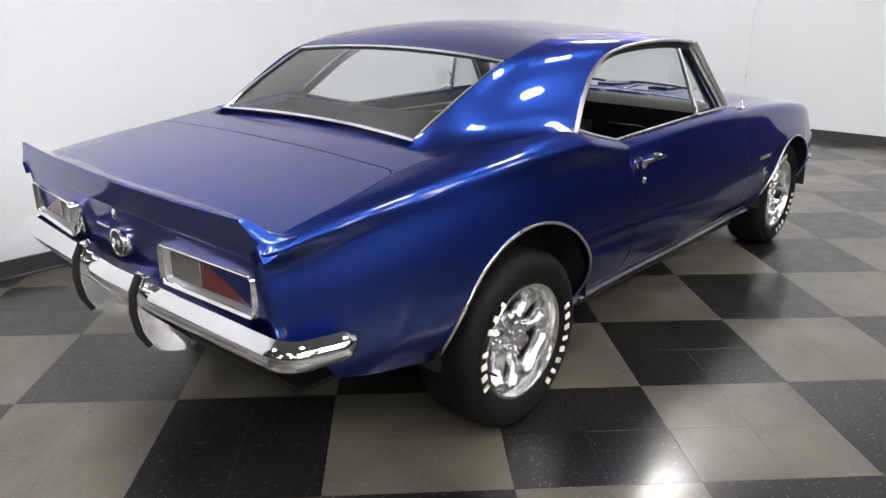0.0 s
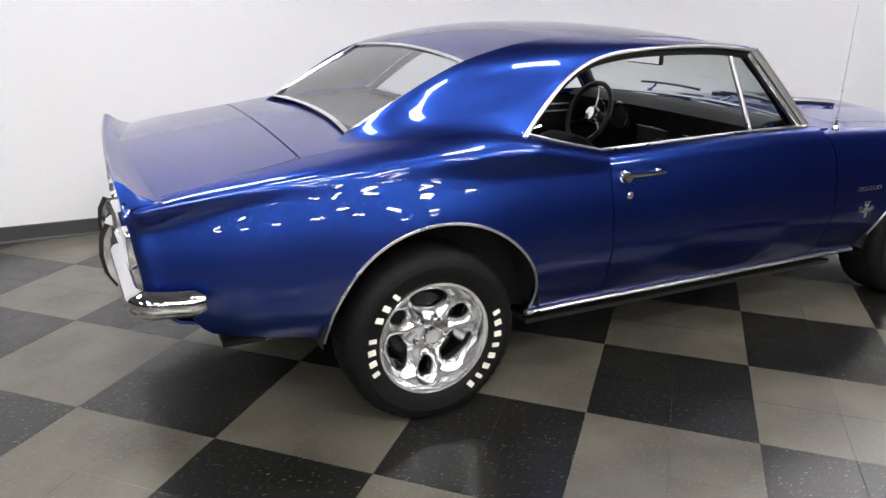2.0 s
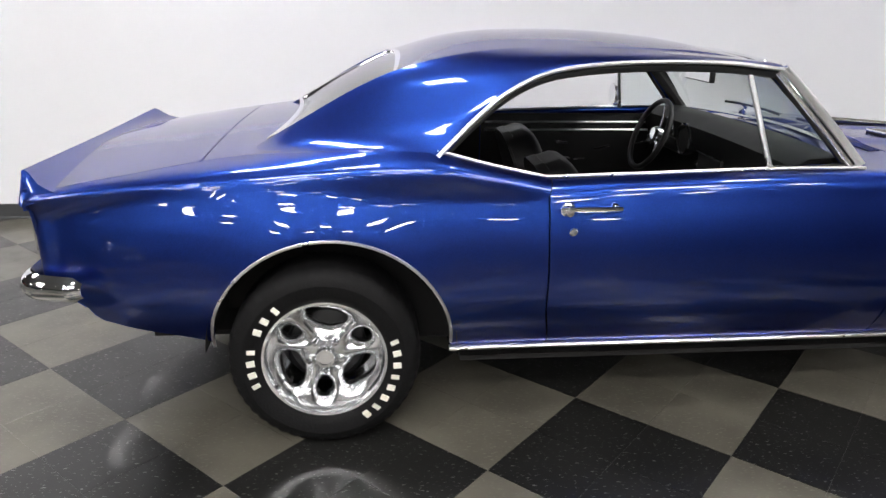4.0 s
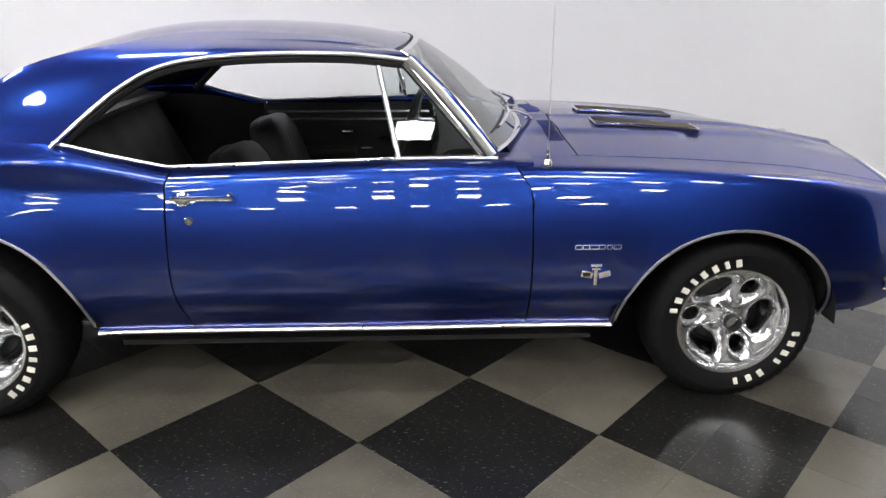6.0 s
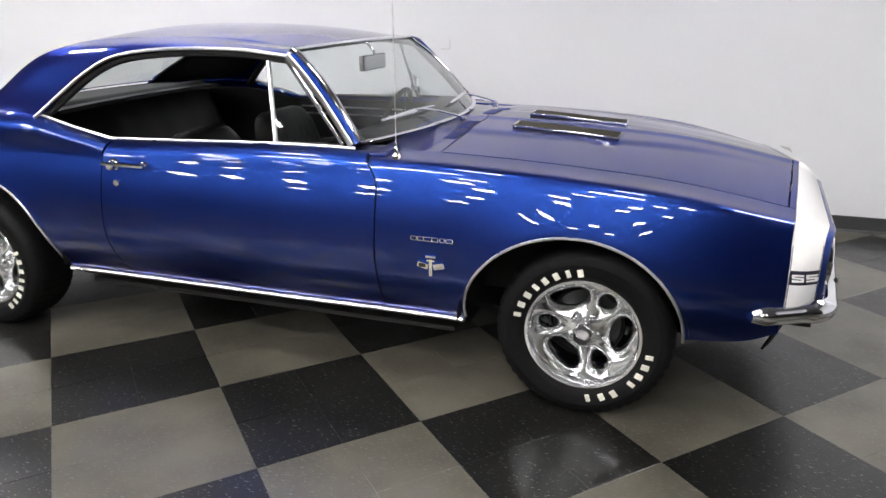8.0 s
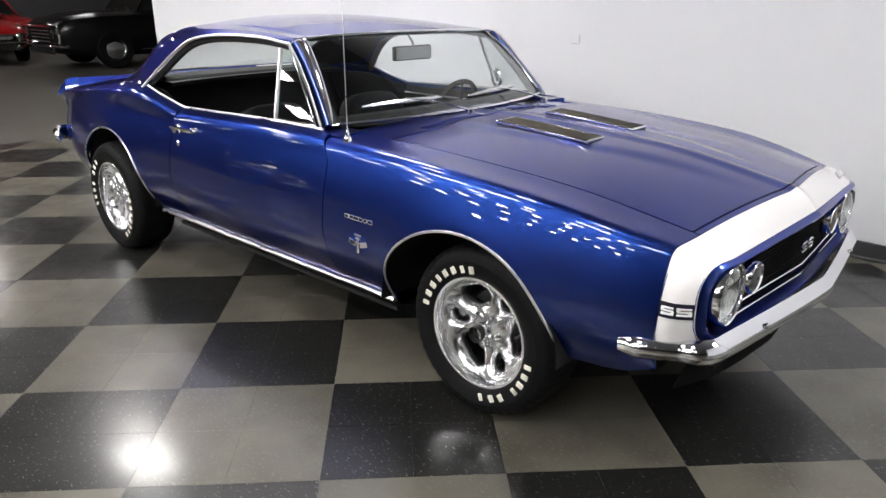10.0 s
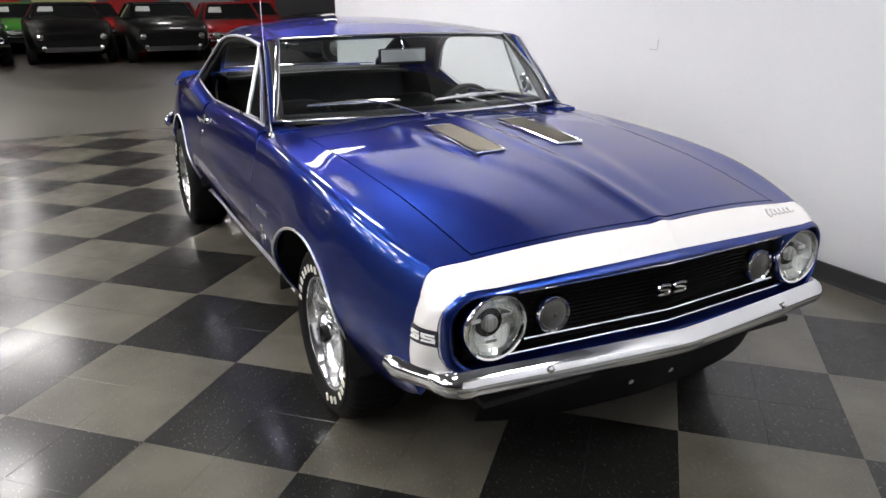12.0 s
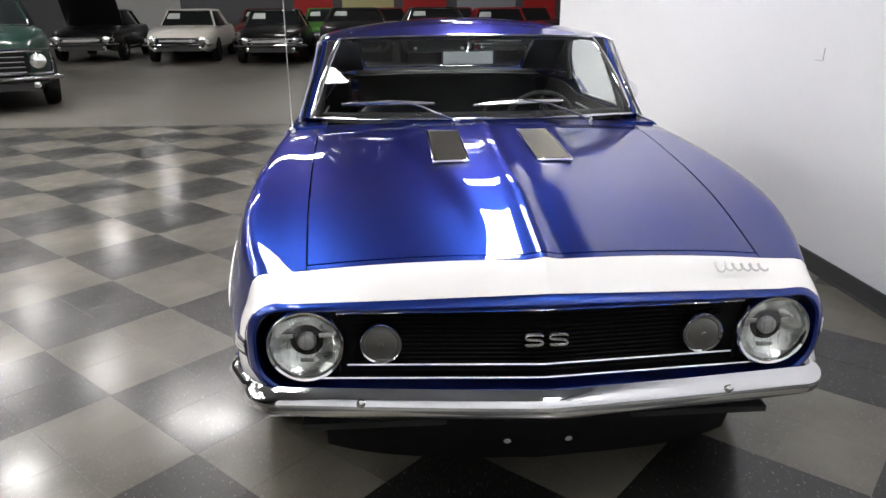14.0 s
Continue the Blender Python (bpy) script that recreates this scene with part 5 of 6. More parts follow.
# ---- door hardware, badges, mirrors ----
for side in (1, -1):
    d = DOORS[side]
    yb = lambda x, z: (float(side_y(x, z))) * side
    hx, hz_ = -0.555, 0.812
    hd_ = boxes("door_handle", [((0.205, 0.014, 0.016), (hx + 0.075, yb(-0.48, hz_) + 0.030 * side, hz_ + 0.004))], CHROME, d, "chrome door handle", 0.006, True)
    lathe("handle_button", [(0.017, 0.0), (0.017, 0.022 * side), (0.012, 0.028 * side), (0.0004, 0.029 * side)], CHROME, hd_, "", 24, "y", (hx + 0.005, yb(hx, hz_) + 0.006 * side, hz_ - 0.008))
    lathe("handle_rose", [(0.027, -0.004 * side), (0.025, 0.006 * side), (0.018, 0.010 * side)], CHROME, hd_, "", 24, "y", (hx + 0.005, yb(hx, hz_), hz_ - 0.006))
    lathe("handle_foot", [(0.016, -0.004 * side), (0.014, 0.020 * side), (0.006, 0.030 * side)], CHROME, hd_, "", 18, "y", (hx + 0.160, yb(hx + 0.16, hz_), hz_ + 0.002))
    lathe("door_lock", [(0.0145, -0.004 * side), (0.0145, 0.004 * side), (0.011, 0.007 * side), (0.0004, 0.0075 * side)], CHROME, d, "round chrome key lock", 24, "y", (-0.532, yb(-0.532, 0.737), 0.737))
    # script-like bars and the crossed badge on the fender
    bm = bmesh.new()
    for i, w in enumerate((0.022, 0.022, 0.032, 0.022, 0.016, 0.024)):
        cx = 0.770 + i * 0.0265
        y = yb(cx, 0.636)
        for dx, dz, sx, sz in ((0, 0.007, w, 0.004), (0, -0.007, w, 0.004), (-w / 2, 0, 0.004, 0.014), (w / 2, 0, 0.004, 0.014)):
            box(bm, (sx, 0.005, sz), (cx + dx, y + 0.004 * side, 0.636 + dz), 0.001)
    part("fender_script", bm, CHROME, CAR, "small bright raised script bar")
    bm = bmesh.new()
    y = yb(0.834, 0.53) + 0.004 * side
    box(bm, (0.013, 0.008, 0.066), (0.834, y, 0.532), 0.003)
    box(bm, (0.038, 0.007, 0.010), (0.834, y, 0.572), 0.002)
    box(bm, (0.030, 0.007, 0.008), (0.834, y, 0.558), 0.002)
    for s in (-1, 1):
        box(bm, (0.042, 0.006, 0.022), (0.834 + s * 0.030, y, 0.538), 0.002, Matrix.Rotation(radians(-14 * s), 3, "Y"))
    em = part("fender_badge", bm, CHROME, CAR, "bright crossed-flag shaped fender badge")
    boxes("flag_enamel", [((0.026, 0.004, 0.014), (0.802, y + 0.003 * side, 0.539))], BLACK, em, "dark enamel", 0.001)
mir = lathe("door_mirror", [(0.058, 0.0), (0.057, 0.014), (0.045, 0.032), (0.02, 0.042), (0.0005, 0.045)], CHROME, CAR, "round chrome door mirror", 36, "x", (0.13, 0.822, 0.985))
lathe("mirror_glass", [(0.058, -0.001), (0.0005, -0.0012)], POLISHED, mir, "", 36, "x", (0.13, 0.822, 0.985))
tube("mirror_arm", [(0.15, 0.822, 0.94), (0.155, 0.818, 0.92), (0.16, 0.812, 0.895)], 0.012, CHROME, mir, "", 8)

# ---- interior ----
boxes("interior_floor", [((2.3, 1.40, 0.02), (-0.25, 0, 0.30)), ((0.25, 0.22, 0.20), (0.35, 0, 0.40)), ((1.2, 0.20, 0.16), (-0.35, 0, 0.38))], CARPET, CAR, "black carpet", 0.01)
for side in (1, -1):
    card = skin("door_card", [[(x, (0.752 if z < 0.86 else 0.775) - 0.03 * max(0, 0.5 - z), z) for x in np.linspace(-0.60, 0.62, 15)] for z in (0.30, 0.45, 0.60, 0.72, 0.80, 0.865, 0.885)], VINYL, CAR, "black vinyl door card", 0.01, side, core=(0, 3, 0.6))
    for z in (0.80, 0.842):
        tube("card_strip", [(x, 0.748 * side, z) for x in np.linspace(-0.58, 0.45, 12)], 0.0055, BRUSHED, card, "thin bright strip", 6)
    boxes("arm_rest", [((0.34, 0.06, 0.05), (-0.28, 0.725 * side, 0.63))], VINYL, card, "", 0.014, True)
    tube("window_crank", [(0.02, 0.745 * side, 0.70), (0.02, 0.715 * side, 0.70), (0.10, 0.710 * side, 0.72)], 0.007, CHROME, card, "", 8)
    for px, pz in ((-0.249, 0.643), (-0.056, 0.643), (-0.158, 0.735)):
        boxes("door_pull", [((0.062, 0.016, 0.014), (px, 0.735 * side, pz))], CHROME, card, "small bright door fitting", 0.004)
    skin("quarter_trim", [[(x, 0.66 + 0.11 * float(step(-1.3, -0.62, x)), z + (0.06 * float(step(-0.62, -0.97, x)) if z > 0.8 else 0)) for x in np.linspace(-1.42, -0.605, 15)] for z in (0.30, 0.5, 0.7, 0.80, 0.87, 0.885)], VINYL, CAR, "black vinyl quarter trim", 0.01, side, core=(0, 3, 0.6))
    pl = dense([np.array((0.19, 0.66, 1.235)), np.array((0.34, 0.69, 1.085)), np.array((0.49, 0.715, 0.92))], 9)
    tube("pillar_trim", pl * np.array((1, side, 1)), 0.026, BLACK, CAR, "black inner pillar trim", 8)
    lining("sail_trim", BAND[9:-1, :13], "black inner sail trim", side, 0.006)
    rt = dense(rail[:8], 30) - np.array((0, 0.022, 0.020))
    tube("inner_rail", rt * np.array((1, side, 1)), 0.018, BLACK, CAR, "black weatherstrip under the drip rail", 8)
skin("parcel_shelf", [[(x, y, 0.972 + 0.012 * (1 - (y / 0.6) ** 2)) for y in np.linspace(-0.62, 0.62, 9)] for x in (-1.46, -1.30, -1.15, -1.06, -1.05)], VINYL, CAR, "black parcel shelf", 0.02)


def pad(name, size, m, parent, label="", puff=0.02, pleats=0, round_top=0.0):
    """A stuffed pad: a bevelled block with crowned faces and stitched pleats."""
    bm = bmesh.new()
    bmesh.ops.create_grid(bm, x_segments=28, y_segments=24, size=0.5)
    for v in bm.verts:
        u, w = v.co.x * 2, v.co.y * 2
        e = (1 - abs(u) ** 4) * (1 - abs(w) ** 4)
        z = puff * e ** 0.6
        if pleats and abs(u) < 0.7 and abs(w) < 0.75:
            z -= 0.006 * (abs(math.sin(math.pi * pleats * w)) < 0.15)
        v.co = Vector((v.co.x * size[0], v.co.y * size[1] * (1 - round_top * (1 - math.sqrt(max(0.0, 1 - max(0.0, -u - 0.25) ** 2 / 0.5625)))), size[2] / 2 * (0.45 + 0.55 * e ** 0.4) + z))
    top = list(bm.faces)
    r = bmesh.ops.extrude_face_region(bm, geom=top)
    for v in [g for g in r["geom"] if isinstance(g, bmesh.types.BMVert)]:
        v.co.z = -size[2] / 2
    bmesh.ops.recalc_face_normals(bm, faces=bm.faces)
    ob = part(name, bm, VINYL, parent, label, True)
    ob.matrix_basis = m
    return ob


for side in (1, -1):
    y = 0.36 * side
    st = new("bucket_seat")
    st.parent = CAR
    st["label"] = "black vinyl bucket seat"
    pad("seat_cushion", (0.52, 0.50, 0.16), pose(-0.20, y, 0.47, 0, -6, 0), st, "", 0.03, 4)
    pad("seat_back", (0.50, 0.46, 0.12), pose(-0.425, y, 0.640, 0, 72, 0), st, "", 0.030, 4, 0.62)
    pad("back_shell", (0.49, 0.44, 0.05), pose(-0.472, y, 0.635, 0, 72, 0), st, "", 0.012, 0, 0.62)
    lathe("seat_hinge", [(0.014, 0), (0.014, 0.008), (0.0004, 0.010)], CHROME, st, "", 16, "y", (-0.435, y + 0.245 * side, 0.55))
    boxes("seat_base", [((0.42, 0.40, 0.12), (-0.22, y, 0.36))], BLACK, st)
bench = new("rear_bench")
bench.parent = CAR
bench["label"] = "black vinyl rear bench seat"
pad("bench_cushion", (0.48, 1.16, 0.18), pose(-0.86, 0, 0.50, 0, -8, 0), bench, "", 0.03, 9)
pad("bench_back", (0.58, 1.20, 0.14), pose(-1.075, 0, 0.72, 0, 66, 0), bench, "", 0.03, 9)
# dash, wheel, console, mirror
dash = skin("dashboard", [[(min(x + 0.06 * (1 - (y / 0.72) ** 2) * (1 if k < 3 else 0.6), 0.628 - 0.16 * (y / 0.735) ** 2 - 0.03 * k), y, z) for y in np.linspace(-0.71, 0.71, 25)] for k, (x, z) in enumerate(((0.60, 0.912), (0.46, 0.940), (0.34, 0.935), (0.285, 0.905), (0.29, 0.84), (0.33, 0.76), (0.36, 0.62), (0.42, 0.55)))], VINYL, CAR, "black padded dashboard", 0.01, core=(0.8, 0, 0.7))
for y in (0.26, 0.45):
    lathe("gauge", [(0.075, 0.02), (0.075, -0.012), (0.068, -0.018), (0.064, -0.008), (0.0005, -0.006)], BLACK, dash, "round gauge", 32, "x", (0.325, y, 0.835))
    lathe("gauge_rim", [(0.077, -0.014), (0.072, -0.020), (0.067, -0.014)], CHROME, dash, "", 32, "x", (0.325, y, 0.835))
boxes("radio", [((0.02, 0.22, 0.10), (0.335, 0.0, 0.75))], BLACK, dash, "", 0.006)
boxes("radio_trim", [((0.006, 0.24, 0.006), (0.323, 0.0, 0.805)), ((0.006, 0.24, 0.006), (0.323, 0.0, 0.695))], CHROME, dash, "", 0.001)
boxes("glove_trim", [((0.006, 0.40, 0.006), (0.335, -0.42, 0.80))], CHROME, dash, "", 0.001)
for y in (-0.08, 0.08):
    lathe("knob", [(0.014, 0.0), (0.014, -0.02), (0.0004, -0.022)], CHROME, dash, "", 16, "x", (0.325, y, 0.75))
boxes("console", [((0.62, 0.20, 0.12), (-0.02, 0, 0.50))], BLACK, CAR, "black floor console", 0.02, True)
tube("shifter", [(0.08, 0, 0.55), (0.06, 0, 0.68)], 0.007, CHROME, CAR, "chrome shift lever", 8)
lathe("shifter_knob", [(0.0005, 0.66), (0.018, 0.67), (0.022, 0.69), (0.016, 0.71), (0.0005, 0.715)], BLACK, CAR, "black shift knob", 20, "z", (0.058, 0, 0))
sw = new("steering_wheel")
sw.parent = CAR
sw["label"] = "black steering wheel with bright spokes"
n = 48
tube("wheel_rim", [(0, 0.172 * math.cos(2 * math.pi * i / n), 0.172 * math.sin(2 * math.pi * i / n)) for i in range(n)], 0.0135, BLACK, sw, "", 10, up=(1, 0, 0), closed=True)
for a in (90, 210, 330):
    c, s = math.cos(radians(a)), math.sin(radians(a))
    tube("spoke", [(0.035, 0.03 * c, 0.03 * s), (0.025, 0.10 * c, 0.10 * s), (0.0, 0.168 * c, 0.168 * s)], 0.009, POLISHED, sw, "bright spoke", 6, 0.5)
lathe("horn_cap", [(0.048, 0.045), (0.048, 0.02), (0.036, 0.006), (0.0005, 0.0)], POLISHED, sw, "bright horn cap", 28, "x", (0.0, 0, 0))
lathe("column", [(0.028, 0.04), (0.034, 0.30)], BLACK, sw, "", 20, "x", (0, 0, 0))
sw.matrix_basis = pose(0.185, 0.365, 0.842, 0, 22, 0)
rm = boxes("rearview_mirror", [((0.022, 0.255, 0.070), (0.234, -0.002, 1.169))], BLACK, CAR, "rear-view mirror on a chrome stalk", 0.010, True)
boxes("mirror_glass", [((0.003, 0.24, 0.060), (0.222, -0.002, 1.169))], POLISHED, rm, "", 0.001)
boxes("mirror_back", [((0.006, 0.238, 0.058), (0.2455, -0.002, 1.169))], SATIN, rm, "grey mirror shell", 0.002)
tube("stalk", [(0.243, -0.002, 1.185), (0.240, 0, 1.215), (0.205, 0, 1.256)], 0.006, CHROME, rm, "", 8)
for side in (1, -1):
    tube("exhaust_tip", [(-1.80, 0.655 * side, 0.345), (-1.875, 0.675 * side, 0.340)], 0.026, CHROME, CAR, "polished exhaust tip", 14)


def droop(ob):
    """The nose sinks a little towards the front bumper."""
    if ob.type == "MESH":
        flat = np.empty(len(ob.data.vertices) * 3)
        ob.data.vertices.foreach_get("co", flat)
        co = flat.reshape(-1, 3)
        x = co[:, 0] if ob.matrix_basis.is_identity else np.full(len(co), ob.matrix_basis.translation.x)
        co[:, 2] -= 0.013 * step(1.55, 2.05, x)
        ob.data.vertices.foreach_set("co", co.ravel())
        ob.data.update()


for piece in list(CAR.children):
    if piece.name.split(".")[0] not in ("wheel", "tail_light", "bucket_seat", "rear_bench", "steering_wheel"):
        droop(piece)
        for small in piece.children:
            droop(small)


# ---- other cars of the showroom ----
def show_car(name, label, colour, at, turn, L=4.6, W=1.8, H=1.34, hood=0.88, nose=0.72, cab=(-0.42, 0.14), rake=0.30, round_=0.0, face="bar", lamp=0.075, ride=0.32, metal=0.0, chrome=True, sticker=True, hood_up=False, bed=False):
    """A parked car, its front along +x: hull, cabin, glass, wheels, bumper, lamps."""
    mat = plain(name + "_paint", colour, 0.35, metal, 0.5, vary=0.05, spec=0.15)
    ob = thing(name, label, "car", "showroom cars")
    h2, w2 = L / 2, W / 2
    us = np.linspace(-1, 1, 29)
    top = cr((-1, nose + 0.06), (-0.8, hood + 0.02), (-0.4, hood + 0.04), (0.1, hood + 0.03), (0.35, hood), (0.8, hood - 0.06 + 0.04 * round_), (0.95, nose + 0.02), (1, nose - 0.06))
    wid = cr((-1, 0.80 - 0.2 * round_), (-0.85, 0.95), (-0.3, 1.0), (0.4, 0.99), (0.82, 0.94 - 0.1 * round_), (1, 0.82 - 0.28 * round_))
    rows = []
    for u in us:
        t, w = float(top(u)), w2 * float(wid(u))
        zb = 0.24 + 0.10 * abs(u) ** 6
        sec = [(0.80, zb), (0.96, zb + 0.10), (1.0, 0.5 * (zb + t)), (0.985, t - 0.14), (0.93, t - 0.04), (0.82, t - 0.005), (0.5, t + 0.018), (0, t + 0.028)]
        full = [(w * a, z) for a, z in sec] + [(-w * a, z) for a, z in sec[::-1][1:]]
        rows.append([(u * h2, y, z) for y, z in full])
    rows.insert(0, [(-h2 - 0.02, p[1] * 0.96, min(p[2], nose)) for p in rows[0]])
    rows.append([(h2 + 0.02, p[1] * 0.95, min(p[2], nose - 0.10)) for p in rows[-1]])
    skin("body", rows, mat, ob, "", 0, core=(0, 0, 0.5))
    raw("body_front", rows[-1], [tuple(range(len(rows[-1])))], SATIN_BLACK, ob, "", False)
    raw("body_back", rows[0], [tuple(range(len(rows[0])))[::-1]], mat, ob, "", False)
    c0, c1 = cab[0] * h2, cab[1] * h2
    zt, zc = H, hood + 0.02
    cw = w2 * 0.93
    rw = w2 * (0.70 + 0.05 * round_)
    base = [(c1 + rake * 1.5, cw * 0.86), (c1 + 0.15, cw), (c0 + 0.1, cw), (c0 - rake * 1.9, cw * 0.80)]
    roof = [(c1 - 0.02, rw * 0.92), (c1 - 0.12, rw), (c0 + 0.15, rw), (c0 + 0.02, rw * 0.9)]
    mid = [[(a[0], a[1], zc) for a in base] + [(a[0], -a[1], zc) for a in base[::-1]], [(a[0], a[1], zt - 0.05) for a in roof] + [(a[0], -a[1], zt - 0.05) for a in roof[::-1]]]
    skin("cabin_glass", mid, plain(name + "_glass", (0.012, 0.014, 0.015), 0.05, vary=0.1, coat=1.0), ob, "dark cabin glass", 0, closed_v=True, core=(0, 0, 1.1))
    rr_ = [[(a[0] * 0.999, a[1] * s, z) for a in roof] + [(a[0], -a[1] * s, z) for a in roof[::-1]] for s, z in ((1.03, zt - 0.055), (1.0, zt - 0.025), (0.85, zt - 0.006))]
    skin("roof", rr_, mat, ob, "", 0, closed_v=True, core=(0, 0, 0.9))
    raw("roof_top", rr_[-1], [tuple(range(8))], mat, ob, "", False)
    for i in (0, 1, 2, 3):
        for sgn in (1, -1):
            p, q = base[i], roof[i]
            if i in (1,):
                continue
            tube("pillar", [(p[0], p[1] * sgn, zc), (q[0], q[1] * sgn, zt - 0.05)], 0.028 if i != 3 else 0.045, mat, ob, "", 6)
    for sx in (0.60, -0.62):
        for sgn in (1, -1):
            wl = lathe("wheel", [(ride * 0.55, 0.09), (ride * 0.62, 0.11), (ride * 0.95, 0.10), (ride, 0.06), (ride, -0.08), (ride * 0.6, -0.1)], RUBBER, ob, "", 28)
            lathe("wheel_disc", [(ride * 0.62, 0.10), (ride * 0.5, 0.06), (ride * 0.2, 0.09), (0.0005, 0.095)], POLISHED, wl, "bright wheel disc", 20)
            wl.matrix_basis = pose(sx * h2, (w2 - 0.10) * sgn, ride, 0, 0, 0 if sgn > 0 else 180)
    fx = h2 + 0.02
    if chrome:
        tube("bumper", [(fx + 0.02 - 0.16 * (abs(y) / w2) ** 3, y, 0.47) for y in np.linspace(-w2 * 0.98, w2 * 0.98, 15)], 0.062, CHROME, ob, "chrome bumper", 8, 0.5, up=(0, 0, 1))
        tube("bumper_lower_edge", [(fx + 0.02 - 0.16 * (abs(y) / w2) ** 3, y, 0.43) for y in np.linspace(-w2 * 0.9, w2 * 0.9, 11)], 0.012, BLACK, ob, "", 6)
        for z in (nose - 0.115, 0.535):
            tube("grille_trim", [(fx + 0.006, y, z) for y in np.linspace(-w2 * 0.74, w2 * 0.74, 7)], 0.010, CHROME, ob, "", 6)
        zt0, zt1, yw = 0.535, nose - 0.095, w2 * 0.86
        loop = [(fx + 0.010 - 0.10 * (abs(y) / w2) ** 4, y, z) for y, z in [(yw * k, zt1) for k in np.linspace(-1, 1, 9)] + [(yw * 1.02, (zt0 + zt1) / 2)] + [(yw * k, zt0) for k in np.linspace(1, -1, 9)] + [(-yw * 1.02, (zt0 + zt1) / 2)]]
        tube("grille_surround", loop, 0.020, CHROME, ob, "bright grille surround", 6, closed=True, up=(1, 0, 0))
        for sgn in (1, -1):
            tube("side_strip", [(u * h2, sgn * (w2 * float(wid(u)) + 0.004), 0.36) for u in np.linspace(-0.42, 0.40, 9)], 0.014, CHROME, ob, "bright sill strip", 6)
            tube("window_trim", [(base[1][0], sgn * base[1][1] * 1.01, zc + 0.004), (base[2][0], sgn * base[2][1] * 1.01, zc + 0.004)], 0.010, CHROME, ob, "bright window trim", 6)
            tube("hood_ridge", [(h2 * u, sgn * w2 * 0.30, float(top(u)) + 0.024) for u in np.linspace(0.34, 0.86, 7)], 0.012, mat, ob, "", 6)
    a_, b_ = base[0], roof[0]
    ws = [(a_[0], a_[1], zc + 0.006), (b_[0], b_[1], zt - 0.05), (b_[0], -b_[1], zt - 0.05), (a_[0], -a_[1], zc + 0.006)]
    tube("windshield_trim", [np.array(ws[k]) * (1 - q) + np.array(ws[(k + 1) % 4]) * q + np.array((0.012, 0, 0.006)) for k in range(4) for q in (0, 0.25, 0.5, 0.75)], 0.012, CHROME if chrome else BLACK, ob, "windshield trim", 6, closed=True)
    for sgn in (1, -1):
        tube("wiper", [(a_[0] + 0.03, sgn * 0.28 + 0.25, zc + 0.02), (a_[0] - 0.06, sgn * 0.28 - 0.2, zc + 0.07)], 0.008, BLACK, ob, "", 5)
        lathe("fog_lamp", [(0.045, -0.02), (0.045, 0.012), (0.0005, 0.02)], REFLECTOR, ob, "round lower lamp", 16, "x", (fx + 0.004, sgn * w2 * 0.62, 0.40 if not chrome else 0.38))
    boxes("lower_opening", [((0.03, W * 0.62, 0.10), (fx - 0.004, 0, 0.36))], BLACK, ob, "dark lower opening", 0.01)
    for i in range(5):
        tube("grille_bar", [(fx + 0.004, y, 0.56 + i * (nose - 0.68) / 4) for y in np.linspace(-w2 * 0.5, w2 * 0.5, 5)], 0.006, SATIN if chrome else GRILLE_BLACK, ob, "", 5)
    for sgn in (1, -1):
        hl = lathe("headlight", [(lamp + 0.012, -0.03), (lamp + 0.012, 0.012), (lamp, 0.016)], CHROME, ob, "", 24, "x", (fx, sgn * w2 * 0.68, (nose + 0.46) / 2))
        lathe("lens", [(lamp, 0.012), (lamp * 0.5, 0.024), (0.0005, 0.028)], REFLECTOR, hl, "", 24, "x", (fx, sgn * w2 * 0.68, (nose + 0.46) / 2))
    if sticker:
        a, b = np.array((c1 + rake * 1.5, zc)), np.array((c1 - 0.02, zt - 0.05))
        pts = []
        for v, y in ((0.45, -0.55), (0.45, -0.22), (0.80, -0.22), (0.80, -0.50)):
            p = a + (b - a) * v
            pts.append((p[0] + 0.02, y * 1.05, p[1] + 0.012))
        raw("window_sheet", pts + [(p[0] - 0.004, p[1], p[2] - 0.003) for p in pts], [(0, 1, 2, 3), (7, 6, 5, 4), (0, 4, 5, 1), (1, 5, 6, 2), (2, 6, 7, 3), (3, 7, 4, 0)], plain(name + "_sheet", (0.55, 0.60, 0.57), 0.6), ob, "pale price sheet behind the glass", False)
    if hood_up:
        skin("raised_hood", [[(c1 + rake * 1.5 + 0.05 + 0.55 * s, y, hood + 0.05 + 0.85 * s) for y in np.linspace(-w2 * 0.82, w2 * 0.82, 9)] for s in np.linspace(0, 1, 8)], mat, ob, "raised hood", 0.03, core=(0, 0, 0))
    ob.matrix_basis = pose(*at, 0, 0, turn)
    return ob


BLACKC, REDC, WHITEC = (0.003, 0.003, 0.0035), (0.34, 0.012, 0.014), (0.62, 0.60, 0.55)
show_car("white_muscle_car", "cream-white classic coupe with chrome bumper and black grille", WHITEC, (-17.9, -6.0, 0), 4)
show_car("black_muscle_car", "black classic coupe with a bright chrome nose", BLACKC, (-17.2, -3.55, 0), 4)
show_car("black_pony_car", "black modern coupe with a low black grille", (0.004, 0.004, 0.0045), (-17.2, -1.35, 0), 2, L=4.7, W=1.88, H=1.36, hood=0.98, nose=0.80, chrome=False, lamp=0.055)
show_car("dark_pony_car", "black modern coupe parked in the row", (0.004, 0.004, 0.0045), (-16.6, 0.78, 0), 0, L=4.7, W=1.86, H=1.36, hood=0.97, nose=0.80, chrome=False, lamp=0.055)
